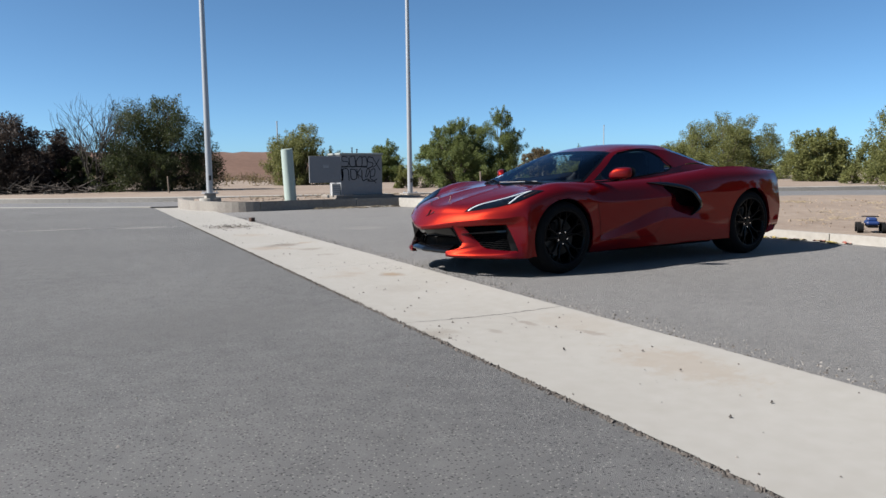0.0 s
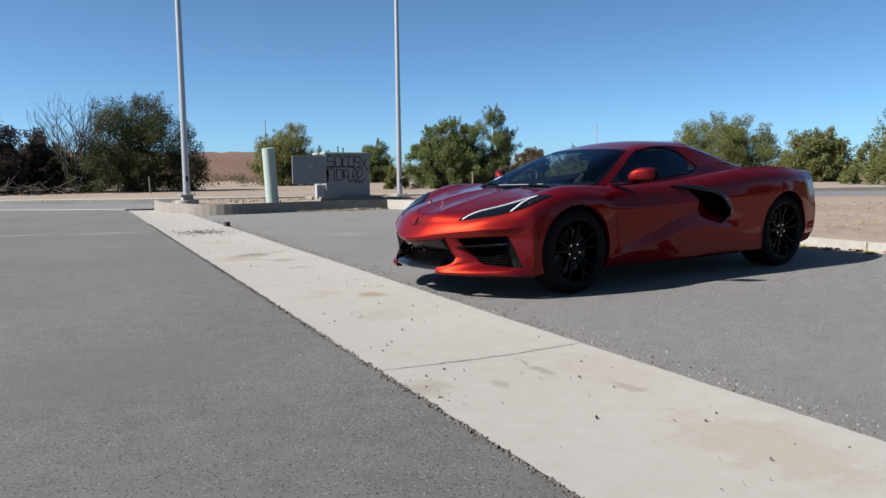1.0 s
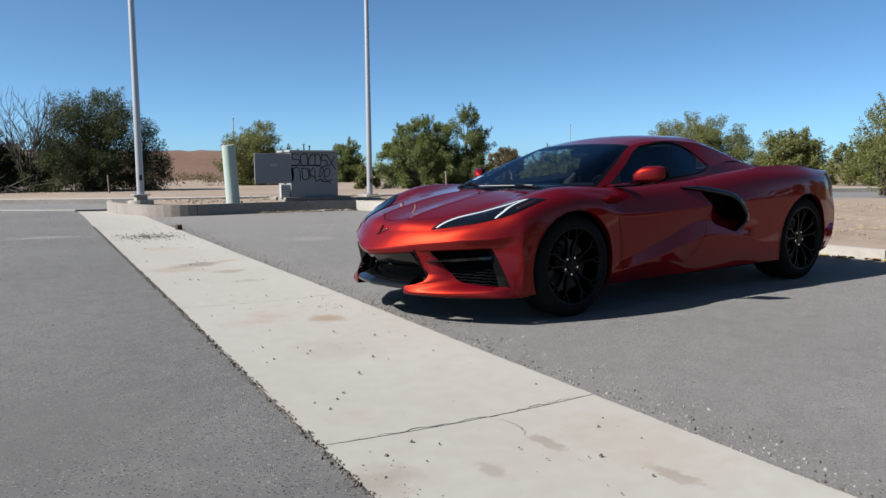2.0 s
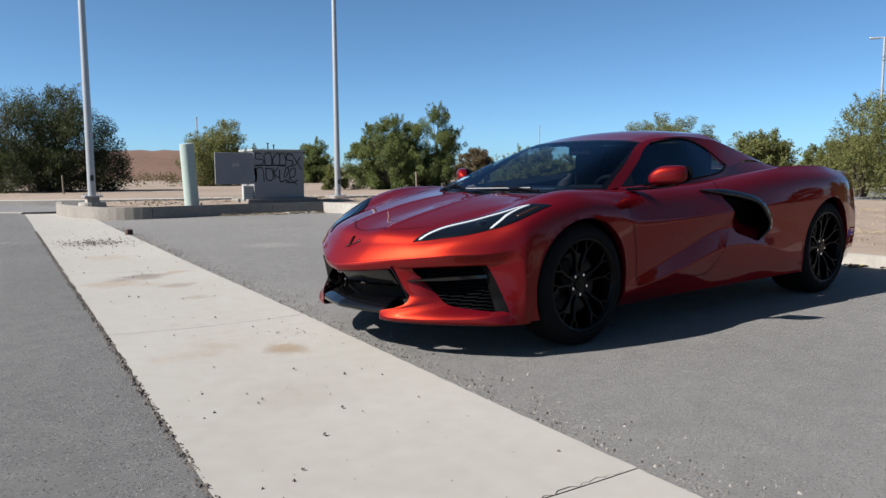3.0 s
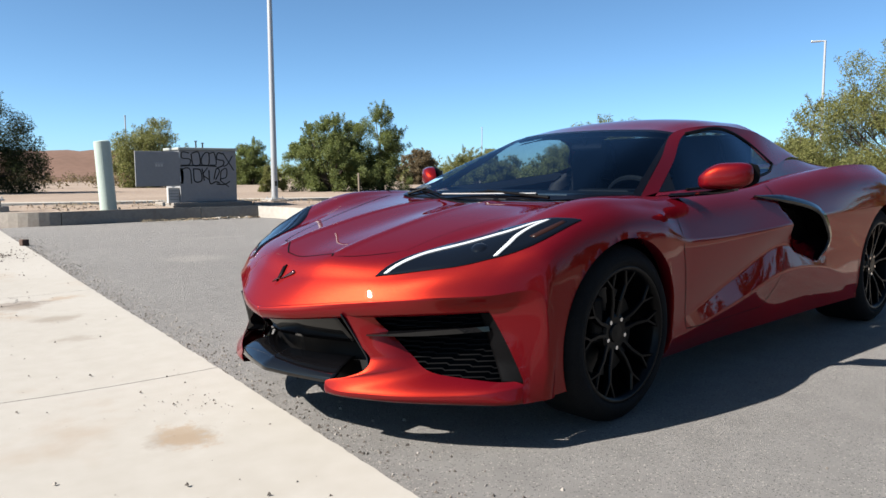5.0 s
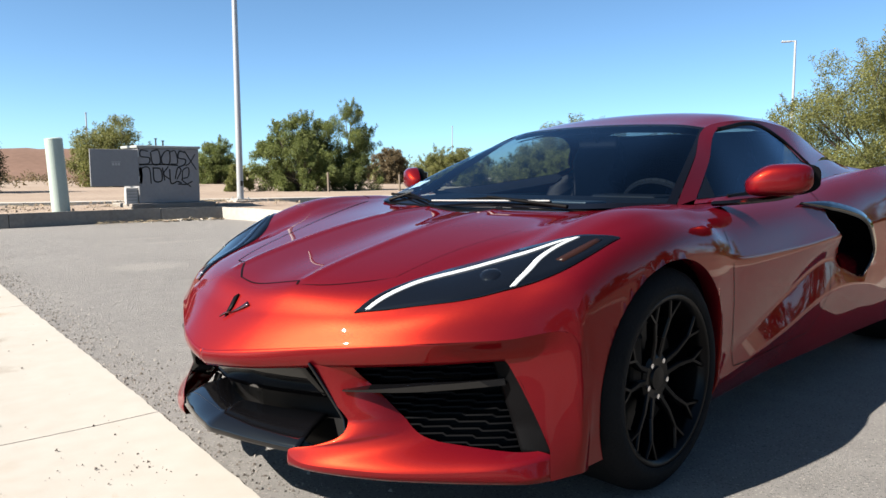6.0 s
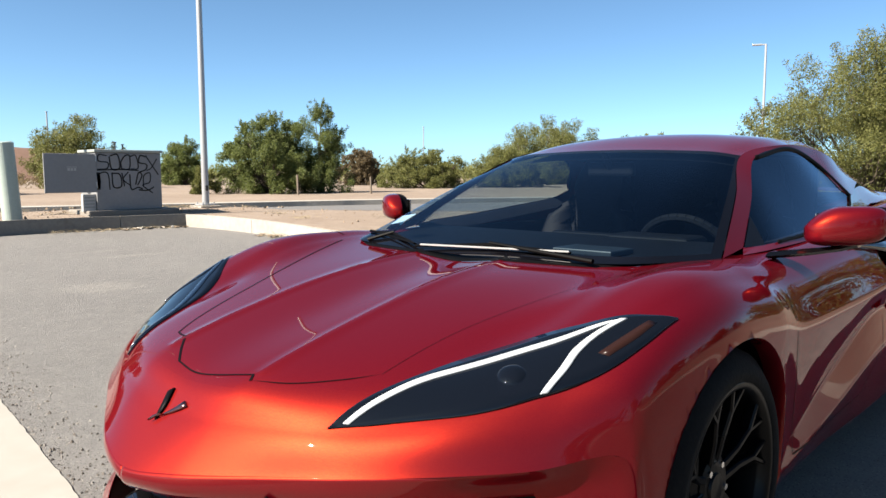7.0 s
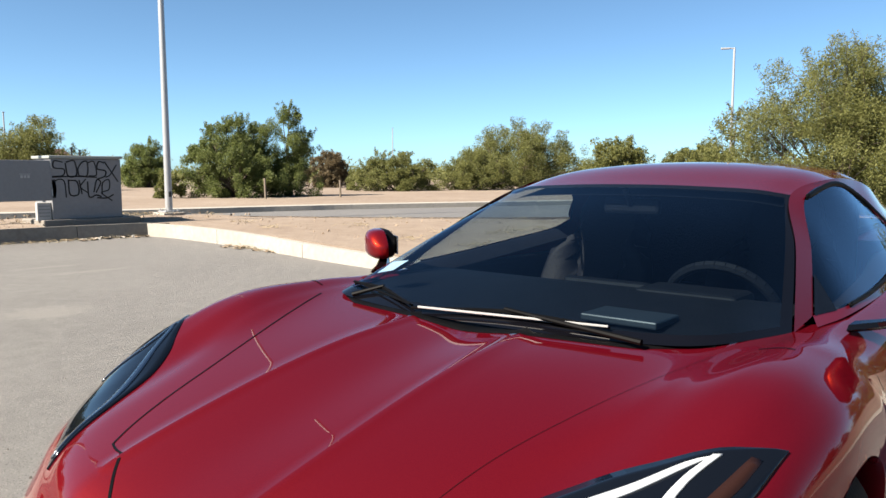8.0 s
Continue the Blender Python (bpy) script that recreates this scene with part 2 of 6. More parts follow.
def kerb_run(name, line, width, z0, top, label, side=1, seg=2.4, surface=None):
    """A kerb laid in lengths along a line; its road face leans back and its edge is rounded."""
    root = tagged(empty(name), label, "kerb", kind="structure")
    pts = [Vector((p[0], p[1], 0)) for p in line]
    left = []
    for i, p in enumerate(pts):
        d = (pts[min(i + 1, len(pts) - 1)] - pts[max(i - 1, 0)]).normalized()
        left.append(Vector((-d.y, d.x, 0)) * side)

    def prof(y):
        z1 = top(y) if callable(top) else top
        return [(0.0, z0), (0.02, z1 - 0.035), (0.03, z1 - 0.012), (0.055, z1), (width, z1 + 0.004), (width, z0)]
    run = 0.0
    cuts = [0]
    for i in range(1, len(pts)):
        run += (pts[i] - pts[i - 1]).length
        if run > seg:
            cuts.append(i)
            run = 0.0
    if cuts[-1] != len(pts) - 1:
        cuts.append(len(pts) - 1)
    for a, b in zip(cuts, cuts[1:]):
        rows = []
        for i in range(a, b + 1):
            p = pts[i].copy()
            if i == b and b != len(pts) - 1:
                p += (pts[i - 1] - pts[i]).normalized() * 0.012
            rows.append([p + left[i] * o + Vector((0, 0, z)) for o, z in prof(p.y)])
        n = 6
        verts = [v for r in rows for v in r]
        faces = [(r * n + c, r * n + (c + 1) % n, (r + 1) * n + (c + 1) % n, (r + 1) * n + c) for r in range(len(rows) - 1) for c in range(n)]
        faces += [tuple(range(n - 1, -1, -1)), tuple((len(rows) - 1) * n + c for c in range(n))]
        raw("kerb_length", verts, faces, surface or KERB, root)
    return root


def jitterline(a, b, n, amp, seed):
    r = random.Random(seed)
    return [(a[0] + (b[0] - a[0]) * i / n + r.uniform(-amp, amp), a[1] + (b[1] - a[1]) * i / n + r.uniform(-amp, amp)) for i in range(n + 1)]


# ---- ground ----
def gx(y, o):
    """x of a line that runs along the gutter, o metres across it."""
    return o + 0.1 * y


bm = bmesh.new()
bmesh.ops.create_grid(bm, x_segments=40, y_segments=40, size=2500)
for v in bm.verts:
    v.co.z = -0.06
tagged(part("ground", bm, DIRT), "bare reddish desert dirt stretching to the horizon", "ground", kind="structure")

# lot surface on both sides of the concrete gutter
right_edge = jitterline((gx(14, 0.92), 14), (gx(-12.2, 0.92), -12.2), 300, 0.012, 1)
left_edge = jitterline((gx(14, 2.0), 14), (gx(-16.2, 2.0), -16.2), 300, 0.018, 2)
lot_far = [(-5.45, -12.2), (-4.6, 0.0), (-3.9, 10.0), (-3.6, 14)]
bm = prism(right_edge + lot_far, -0.3, 0.0)
tagged(part("parking_lot", bm, LOT), "worn grey asphalt parking surface beside the gutter", "asphalt", kind="structure")
bm = prism(left_edge[::-1] + [(40, 14), (40, -48), (4.1, -20.9), (1.9, -18.8)], -0.3, 0.0)
tagged(part("road", bm, ASPHALT), "smooth grey asphalt drive with scattered grit", "road", kind="structure")
bm = prism([(60, 14), (60, 60), (-60, 60), (-60, 14)], -0.3, 0.0)
tagged(part("road", bm, ASPHALT), "grey asphalt stretching away behind the lot", "road", kind="structure")

# street that bends past the lot
near = [(40, -47), (12, -27.5), (4.1, -20.6), (0.3, -17.4), (-4, -17.9), (-8.9, -15.6), (-11.3, -11.6), (-18, -4), (-40, 14)]
far = [(40, -56), (12, -32.5), (4, -26), (0.45, -23.5), (-3, -21.4), (-9.3, -19.3), (-12.8, -18.3), (-17.2, -16.4), (-35, -7), (-75, 14)]
nearl = [tuple(p) for p in smoothline(near, 6)]
farl = [tuple(p) for p in smoothline(far, 6)]
bm = prism(nearl + farl[::-1], -0.3, -0.008)
tagged(part("road", bm, STREET), "pale sun-bleached street curving past the dirt lots", "road", kind="structure")
kerb_run("far_kerb", farl, 0.95, -0.05, 0.14, "pale concrete kerb along the far side of the street", side=-1, seg=6)
strip = [tuple(p) for p in smoothline(near[:4], 5)]
bm = prism(strip + [(x + 0.12, y + 0.5) for x, y in strip[::-1]], -0.2, 0.004)
tagged(part("pavement", bm, CONCRETE), "flush concrete strip between drive and street", "concrete", kind="structure")
# dirt verges
bm = prism(farl + [(-75, -300), (300, -300), (300, -64)][:2] + [(60, -300)], -0.3, 0.10)
tagged(part("ground", bm, DIRT), "open desert lot of pale reddish dirt", "dirt", kind="structure")
verge = [(-5.75, -12.3), (-5.45, -8.9), (-4.95, -3), (-4.72, 0.3), (-4.2, 8), (-3.8, 14), (-40, 14), (-18, -4), (-11.3, -11.6), (-8.9, -15.6), (-4, -17.9), (-0.9, -17.2), (-0.45, -14.6), (-1.0, -12.75), (-3, -12.65), (-5.5, -12.4)]
bm = prism(verge[::-1], -0.3, 0.20)
bmesh.ops.triangulate(bm, faces=bm.faces)
bmesh.ops.subdivide_edges(bm, edges=bm.edges, cuts=3, use_grid_fill=True)
bmesh.ops.subdivide_edges(bm, edges=[e for e in bm.edges if min(v.co.z for v in e.verts) > .19], cuts=4, use_grid_fill=True)
for v in bm.verts:
    if v.co.z > 0.1:
        rise = verge_z(v.co.y, v.co.x)
        v.co.z = rise + min(0.018, .1 * max(0, rise)) * noise.noise(Vector((v.co.x * 0.9, v.co.y * 0.9, 2)))
tagged(part("ground", bm, DIRT), "trampled dirt verge with pebbles behind the kerb", "dirt", kind="structure")
front = smoothline([(-0.55, -17.0), (-0.30, -15.4), (-0.38, -13.9), (-0.75, -12.75), (-1.4, -12.38), (-2.6, -12.45), (-4.0, -12.35), (-5.25, -12.12)], 5)
# darker copy of the kerb concrete: the shade on its road face is in the colour
kerb_run("island_kerb", front, 0.17, -0.05, 0.245, "weathered concrete kerb round the dirt island, darkened as in shade", side=-1, surface=mat("shade_darkened_kerb_concrete", (0.138, 0.123, 0.108), 0.9, 0, (0.194, 0.176, 0.153), 1.2, 0.3, 160, stain=((0.102, 0.084, 0.066), 1.6)))
back = smoothline([(-5.3, -12.1), (-5.42, -11.0), (-5.32, -8.9), (-4.95, -6.0), (-4.75, -3.0), (-4.68, 0.0), (-4.3, 5), (-3.7, 13.9)], 6)
kerb_run("lot_kerb", back, 0.18, -0.05, lambda y: verge_z(y) + 0.035, "sunlit pale concrete kerb behind the parking bay", side=-1)

# concrete gutter, cast in panels, with hairline cracks
def crack(pts, w, seed, parent):
    r = random.Random(seed)
    P = [Vector(p) for p in smoothline([(x, y, 0) for x, y in pts], 8)]
    V, F = [], []
    for k, p in enumerate(P):
        d = (P[min(k + 1, len(P) - 1)] - P[max(k - 1, 0)]).normalized()
        s = Vector((-d.y, d.x, 0))
        h = w * r.uniform(0.3, 1.0) * min(1, 4 * k / len(P) + .1, 4 * (len(P) - 1 - k) / len(P) + .1)
        o = s * r.uniform(-.012, .012)
        z = Vector((0, 0, 0.006 - 0.012 * (1 - min(1, abs(p.x - 0.1 * p.y - 1.46) / .61) ** 2) + .0012))
        V += [p + o - s * h + z, p + o + s * h + z]
    F = [(2 * k, 2 * k + 1, 2 * k + 3, 2 * k + 2) for k in range(len(P) - 1)]
    raw("crack", V, F, DARK, parent)


root = tagged(empty("gutter"), "pale concrete valley gutter with stains and grit", "gutter", kind="structure")
joints = [14, 8.3, 5.15, 2.08, -0.88, -3.85, -6.8, -9.8, -12.9, -16.2]
for a, b in zip(joints, joints[1:]):
    bm = bmesh.new()
    n = 70
    grid = []
    rg = random.Random(int(a * 100))
    for i in range(n + 1):
        y = a - 0.003 + (b - a + 0.006) * i / n
        o2 = 2.055
        row = []
        for j, o in enumerate(np.linspace(0.875, o2, 9)):
            s = (j - 4) / 4
            wob = 0.006 * math.sin(y * 1.1) + rg.uniform(-.0035, .0035) if j in (0, 8) else 0
            row.append(bm.verts.new((gx(y + 0.1 * (1.4 - o), o) + wob, y + 0.10 * (1.4 - o), 0.006 - 0.012 * (1 - s * s))))
        grid.append(row)
    for i in range(n):
        for j in range(8):
            bm.faces.new((grid[i][j], grid[i][j + 1], grid[i + 1][j + 1], grid[i + 1][j]))
    bmesh.ops.recalc_face_normals(bm, faces=bm.faces)
    part("concrete_panel", bm, CONCRETE, root)
bm = bmesh.new()
box(bm, 1.45, -1, -0.13, 0.8, 29, 0.2)
bmesh.ops.rotate(bm, cent=(1.45, 0, 0), matrix=Matrix.Rotation(-0.1, 3, 'Z'), verts=bm.verts)
part("joint_filler", bm, DARK, root)
crack([(.82, -3.42), (1.0, -3.50), (1.2, -3.44), (1.42, -3.52)], .006, 1, root)
crack([(1.14, 2.11), (1.3, 2.10), (1.5, 2.085), (1.75, 2.06), (2.0, 2.03), (2.2, 2.02)], .003, 5, root)
crack([(1.60, 2.09), (1.57, 2.22), (1.62, 2.34)], .0015, 6, root)
crack([(1.12, -3.5), (1.05, -3.7), (1.09, -3.9)], .004, 2, root)

# distant earth berm
bm = bmesh.new()
rows = []
rb = random.Random(5)
for i in range(61):
    az = radians(-70 - i * 0.74)
    h = 4.5 * min(1, i / 6) * min(1, (60 - i) / 4) + rb.uniform(-0.15, 0.15)
    c = Vector((4 + math.cos(az) * 125, 6 + math.sin(az) * 125, 0))
    o = Vector((math.cos(az), math.sin(az), 0))
    rows.append([bm.verts.new(c + o * d + Vector((0, 0, z))) for d, z in ((-22, -0.2), (-12, h * 0.35), (-4, h * 0.85), (0, h), (12, h), (30, -0.2))])
for a, b in zip(rows, rows[1:]):
    for j in range(5):
        bm.faces.new((a[j], a[j + 1], b[j + 1], b[j]))
tagged(part("earth_berm", bm, BERM, smooth=True), "long low berm of reddish-brown earth", "berm", kind="structure")


# ---- trees ----
def leaf_mesh(name, centres, radii, total, size, rnd, material, parent, droop=0.5, label=""):
    """Many small pointed leaves gathered in clumps."""
    V = []
    area = sum(r * r for r in radii)
    for c, r in zip(centres, radii):
        k = max(10, int(total * r * r / area))
        d = rnd.normal(size=(k, 3))
        d /= np.linalg.norm(d, axis=1)[:, None]
        pos = c + d * (r * rnd.uniform(0.0, 1.0, (k, 1)) ** 0.5) * np.array([1, 1, 1.05])
        ax = d * 0.6 + rnd.normal(size=(k, 3)) * 0.6
        ax[:, 2] -= droop * rnd.uniform(-0.4, 1.0, k)
        ax /= np.linalg.norm(ax, axis=1)[:, None]
        sd = np.cross(ax, rnd.normal(size=(k, 3)))
        sd /= np.linalg.norm(sd, axis=1)[:, None] + 1e-6
        ln = size * rnd.uniform(0.5, 1.7, (k, 1))
        wd = ln * rnd.uniform(0.13, 0.26, (k, 1))
        V.append(np.stack([pos + sd * wd, pos - sd * wd, pos + ax * ln], axis=1).reshape(-1, 3))
    V = np.concatenate(V)
    me = bpy.data.meshes.new(name)
    me.from_pydata(V.tolist(), [], np.arange(len(V)).reshape(-1, 3).tolist())
    return mesh_object(name, me, material, parent, label)


def tree(x, y, h, w, seed, leaves, label, lobes=14, each=12, total=30000, size=0.09, ground_z=0.1, low=0.0, bare=0.0, airy=1.0, knot=1.0, name="tree", category="tree"):
    """A multi-stemmed desert tree: forked tapering limbs, twigs, leafy to the ground, with an uneven top."""
    rnd = np.random.default_rng(seed)
    root = tagged(empty(name, x, y, ground_z - 0.05), label, category)
    bm = bmesh.new()
    cl, rad = [], []
    for i in range(lobes):
        a = 2.4 * i + rnd.uniform(-0.4, 0.4)
        f = (i + 0.5) / lobes
        s = min(w, 1.3 * h) * rnd.uniform(0.12, 0.25) * knot
        top = h * rnd.uniform(0.86, 1.0) - s
        z = low * h + s * 0.55 + (top - low * h - s * 0.55) * f ** 1.45
        rr = max(0.0, w / 2 - s) * math.sqrt(max(0.05, 1 - (1.02 * f) ** 2.6)) * rnd.uniform(0.12, 1.0) ** 0.5
        L = np.array([math.cos(a) * rr, math.sin(a) * rr, z])
        foot = np.array([rnd.uniform(-0.2, 0.2), rnd.uniform(-0.2, 0.2), 0])
        mid = foot * 0.5 + L * 0.5 + np.array([0, 0, h * 0.03])
        r0 = 0.014 * h * rnd.uniform(0.7, 1.2)
        cone(bm, foot, mid, r0, r0 * 0.6, 7)
        cone(bm, mid, L, r0 * 0.6, r0 * 0.25, 6)
        for k in range(each):
            d = rnd.normal(size=3)
            d /= np.linalg.norm(d)
            far = rnd.uniform(0.45, 1.0) ** 0.5 * (1.3 if k % 8 == 0 else 1.0)
            c = L + d * s * far
            c[2] = min(max(c[2], 0.16), h * 1.02)
            if k % 3 == 0 or bare:
                cone(bm, L * 0.6 + mid * 0.4, c, r0 * 0.2, 0.005, 4)
            if rnd.uniform() >= bare:
                cl.append(c)
                rad.append(s * rnd.uniform(0.22, 0.46) * airy * (0.6 if k % 8 == 0 else 1.0))
        if f > 0.45 and not bare:
            # a few upright shoots above the crown
            for k in range(3):
                tip = L + np.array([rnd.normal(0, s * 0.5), rnd.normal(0, s * 0.5), s * rnd.uniform(0.9, 1.25)])
                cone(bm, L, tip, r0 * 0.15, 0.004, 4)
                for q in (0.55, 0.75, 0.95):
                    cl.append(L + (tip - L) * q)
                    rad.append(s * 0.2 * (1.2 - q * 0.7))
    part("trunk", bm, BARK, root)
    leaf_mesh("crown", cl, rad, total, size, rnd, leaves, root)
    return root


TREES = [
    (-3.2, -36.2, 5.5, 8.0, 11, LEAF_DARK, "large dark green spreading tree beside the street", 22, 16, 110000, 0.08),
    (3.3, -37.2, 4.2, 5.8, 12, LEAF_DEAD, "dry brownish bush with dark bare twigs", 16, 12, 26000, 0.12),
    (0.2, -37.0, 2.4, 3.2, 32, LEAF_DARK, "low green bush under a bare shrub", 8, 10, 12000, 0.10),
    (1.2, -39.0, 3.4, 5.0, 37, LEAF_DEAD, "dry brown thicket behind a bare shrub", 14, 12, 22000, 0.12),
    (-15.1, -45.5, 4.8, 6.8, 13, LEAF_OLIVE, "rounded olive green desert tree", 16, 14, 52000, 0.10),
    (-24.5, -50.7, 3.8, 4.4, 14, LEAF_GREEN, "small rounded green tree in open dirt", 13, 12, 36000, 0.10),
    (-19.1, -26.5, 4.5, 3.4, 16, LEAF_GREEN, "slender upright green tree with drooping leaves", 12, 13, 46000, 0.062),
    (-14.2, -28.0, 1.3, 2.0, 36, LEAF_OLIVE, "small pale bush beside a taller tree", 6, 8, 6000, 0.08),
    (-32.5, -40.0, 2.9, 4.0, 17, LEAF_BROWN, "low brownish half-dry bush", 14, 13, 26000, 0.11),
    (-29.0, -29.8, 2.6, 7.0, 18, LEAF_OLIVE, "low olive green bush", 20, 15, 60000, 0.075),
    (-33.8, -27.5, 2.7, 6.2, 19, LEAF_OLIVE, "low pale olive bush", 18, 15, 55000, 0.08),
    (-45.0, -32.5, 5.4, 12.0, 20, LEAF_OLIVE, "broad yellowish green desert tree", 36, 15, 130000, 0.09),
    (-38.0, -20.5, 3.5, 5.2, 21, LEAF_OLIVE, "rounded olive tree on the dirt lot", 13, 12, 24000, 0.13),
    (-44.0, -18.0, 3.2, 5.5, 22, LEAF_OLIVE, "wide olive bush on the dirt lot", 13, 12, 24000, 0.14),
    (-33.0, -13.4, 2.6, 6.0, 33, LEAF_OLIVE, "wide low olive bush", 13, 12, 24000, 0.11),
    (-23.0, 6.4, 4.6, 6.5, 38, LEAF_OLIVE, "spreading olive tree on the open verge", 16, 12, 30000, 0.10),
    (-24.5, 2.6, 4.2, 6.0, 35, LEAF_OLIVE, "broad feathery olive tree on the verge", 18, 14, 70000, 0.06),
]
for x, y, h, w, s, lv, lab, lo, cn, pr, sz in TREES:
    tree(x, y, h, w, s, lv, lab, lo, cn, pr, sz)
# trees beyond the drive, behind the walk
for k in range(8):
    tree(-46 + 8.5 * k, 25 + 3 * math.sin(2.1 * k), 5.4 + math.sin(1.7 * k), 8.5, 60 + k, LEAF_DARK, "dark green tree beyond the drive", 12, 8, 5000, 0.3)
tree(-22.4, -4.7, 5.2, 7.4, 24, LEAF_OLIVE, "tall feathery olive green tree on the verge", 46, 11, 190000, 0.055, knot=0.86)
tree(-16.8, -27.25, 3.9, 5.4, 15, LEAF_GREEN, "dense bushy green tree with leafy skirt", 40, 9, 120000, 0.065, knot=0.68)
tree(-21.4, -7.4, 3.5, 2.5, 23, LEAF_OLIVE, "sparse wispy olive sapling", 9, 10, 9000, 0.06, low=0.25)


def bare_shrub(x, y, h, seed, label):
    """A leafless shrub: stems that fork again and again into thin twigs."""
    r = random.Random(seed)
    root = tagged(empty("dead_tree", x, y, 0.05), label, "tree")
    bm = bmesh.new()

    def grow(p, d, ln, rad, deep):
        q = p + d * ln
        cone(bm, p, q, rad, rad * 0.65, 5 if deep > 1 else 4)
        if deep == 0:
            return
        for k in range(3 if deep > 2 else 2):
            e = (d + Vector((r.gauss(0, .38), r.gauss(0, .38), r.uniform(-.05, .3)))).normalized()
            grow(p + d * ln * r.uniform(.6, 1.0), e, ln * r.uniform(.55, .85), rad * 0.6, deep - 1)
    for k in range(9):
        a = 0.7 * k + r.uniform(-.3, .3)
        d = Vector((math.cos(a) * r.uniform(.1, .5), math.sin(a) * r.uniform(.1, .5), 1)).normalized()
        grow(Vector((math.cos(a) * .15, math.sin(a) * .15, 0)), d, h * r.uniform(.28, .42), 0.045, 4)
    part("trunk", bm, DRYWOOD, root)


bare_shrub(-0.3, -35.8, 5.0, 31, "bare grey leafless shrub with upright branches")
bare_shrub(4.6, -36.0, 3.6, 32, "bare grey-brown thicket of dry twigs")


# ---- street furniture ----
def pole(x, y, z, h, r0, r1, label, pedestal):
    root = tagged(empty("light_pole", x, y, z), label, "light pole", "tall light poles")
    bm = bmesh.new()
    cone(bm, (0, 0, 0.0), (0, 0, h), r0, r1, 20)
    part("shaft", bm, STEEL, root, smooth=False)
    bm = bmesh.new()
    box(bm, 0, 0, 0.015, r0 * 4.4, r0 * 4.4, 0.03, 0.006)
    for sx in (-1, 1):
        for sy in (-1, 1):
            cone(bm, (sx * r0 * 1.7, sy * r0 * 1.7, 0.03), (sx * r0 * 1.7, sy * r0 * 1.7, 0.08), 0.016, 0.016, 6)
    part("base_plate", bm, STEEL, root)
    bm = bmesh.new()
    box(bm, 0, r0 * 0.9, 0.42, 0.07, 0.03, 0.13, 0.006)
    part("hand_hole_cover", bm, BLACKSPRAY, root, "black hand hole")
    if pedestal:
        bm = bmesh.new()
        box(bm, 0, 0, -0.06, 0.26, 0.26, 0.14, 0.02)
        part("grout_block", bm, KERB, root)
        bm = bmesh.new()
        cone(bm, (0, 0, -0.32), (0, 0, -0.12), 0.29, 0.28, 24)
        part("footing", bm, KERB, root, "round concrete footing")
    return root


pole(-0.66, -14.3, 0.42, 9.0, 0.085, 0.05, "tall galvanised light pole on a round concrete footing", True)
pole(-7.38, -15.4, 0.24, 9.0, 0.085, 0.05, "tall galvanised light pole on a square concrete base", False)
bm = bmesh.new()
box(bm, -7.38, -15.4, 0.115, 0.55, 0.55, 0.24, 0.02)
tagged(part("pole_footing", bm, KERB), "square concrete footing under the light pole", "footing")

# ---- the car ----
def paint():
    """Metallic red candy paint: deep red pigment and orange-red flake under one glossy clear coat."""
    m = mat("red_metallic_paint", (0.058, 0.0008, 0.007), 0.5, 0.0, coat=1.0, spec=0.0)
    nt = m.node_tree
    p = nt.nodes["Principled BSDF"]
    q = nt.nodes.new("ShaderNodeBsdfPrincipled")
    q.inputs["Metallic"].default_value, q.inputs["Roughness"].default_value = 1.0, 0.46
    q.inputs["Coat Weight"].default_value = 1.0
    q.inputs["Specular Tint"].default_value = (0.75, 0.12, 0.30, 1)
    for b in (p, q):
        b.inputs["Coat IOR"].default_value, b.inputs["Coat Roughness"].default_value = 1.27, 0.012
    tc = nt.nodes.new("ShaderNodeTexCoord")
    fl = nt.nodes.new("ShaderNodeTexVoronoi")
    fl.inputs["Scale"].default_value = 1400
    ramp = nt.nodes.new("ShaderNodeValToRGB")
    ramp.color_ramp.elements[0].color, ramp.color_ramp.elements[1].color = (0.19, 0.010, 0.004, 1), (0.35, 0.029, 0.008, 1)
    mix = nt.nodes.new("ShaderNodeMixShader")
    mix.inputs[0].default_value = 0.45
    nt.links.new(tc.outputs["Object"], fl.inputs["Vector"])
    nt.links.new(fl.outputs["Color"], ramp.inputs[0])
    nt.links.new(ramp.outputs[0], q.inputs["Base Color"])
    nt.links.new(p.outputs[0], mix.inputs[1])
    nt.links.new(q.outputs[0], mix.inputs[2])
    nt.links.new(mix.outputs[0], nt.nodes["Material Output"].inputs["Surface"])
    return m


PAINT = paint()
GLOSSBLACK = mat("gloss_black_plastic", (0.002, 0.002, 0.0025), 0.03, 0, coat=0.0, spec=0.4)
FRIT = mat("black_glass_border", (0.002, 0.002, 0.003), 0.02, 0, spec=0.25)
MATTEBLACK = mat("matte_black_plastic", (0.0012, 0.0012, 0.0014), 0.5, 0, (0.0022, 0.0022, 0.0025), 20, spec=0.06)
TYRE = mat("tyre_rubber", (0.0045, 0.0045, 0.005), 0.8, 0, (0.008, 0.008, 0.008), 10, 0.15, 90, spec=0.1)
RIM = mat("gloss_black_wheel", (0.0016, 0.0016, 0.002), 0.32, 0.0, coat=0.04, spec=0.10)
CHROME = mat("bright_metal", (0.75, 0.75, 0.76), 0.15, 1.0)
DISC = mat("brake_disc_steel", (0.035, 0.035, 0.035), 0.4, 1.0)
CABIN = mat("dark_cabin_leather", (0.0025, 0.003, 0.0045), 0.6, 0, (0.005, 0.0055, 0.0075), 14, 0.15, 120, spec=0.08)
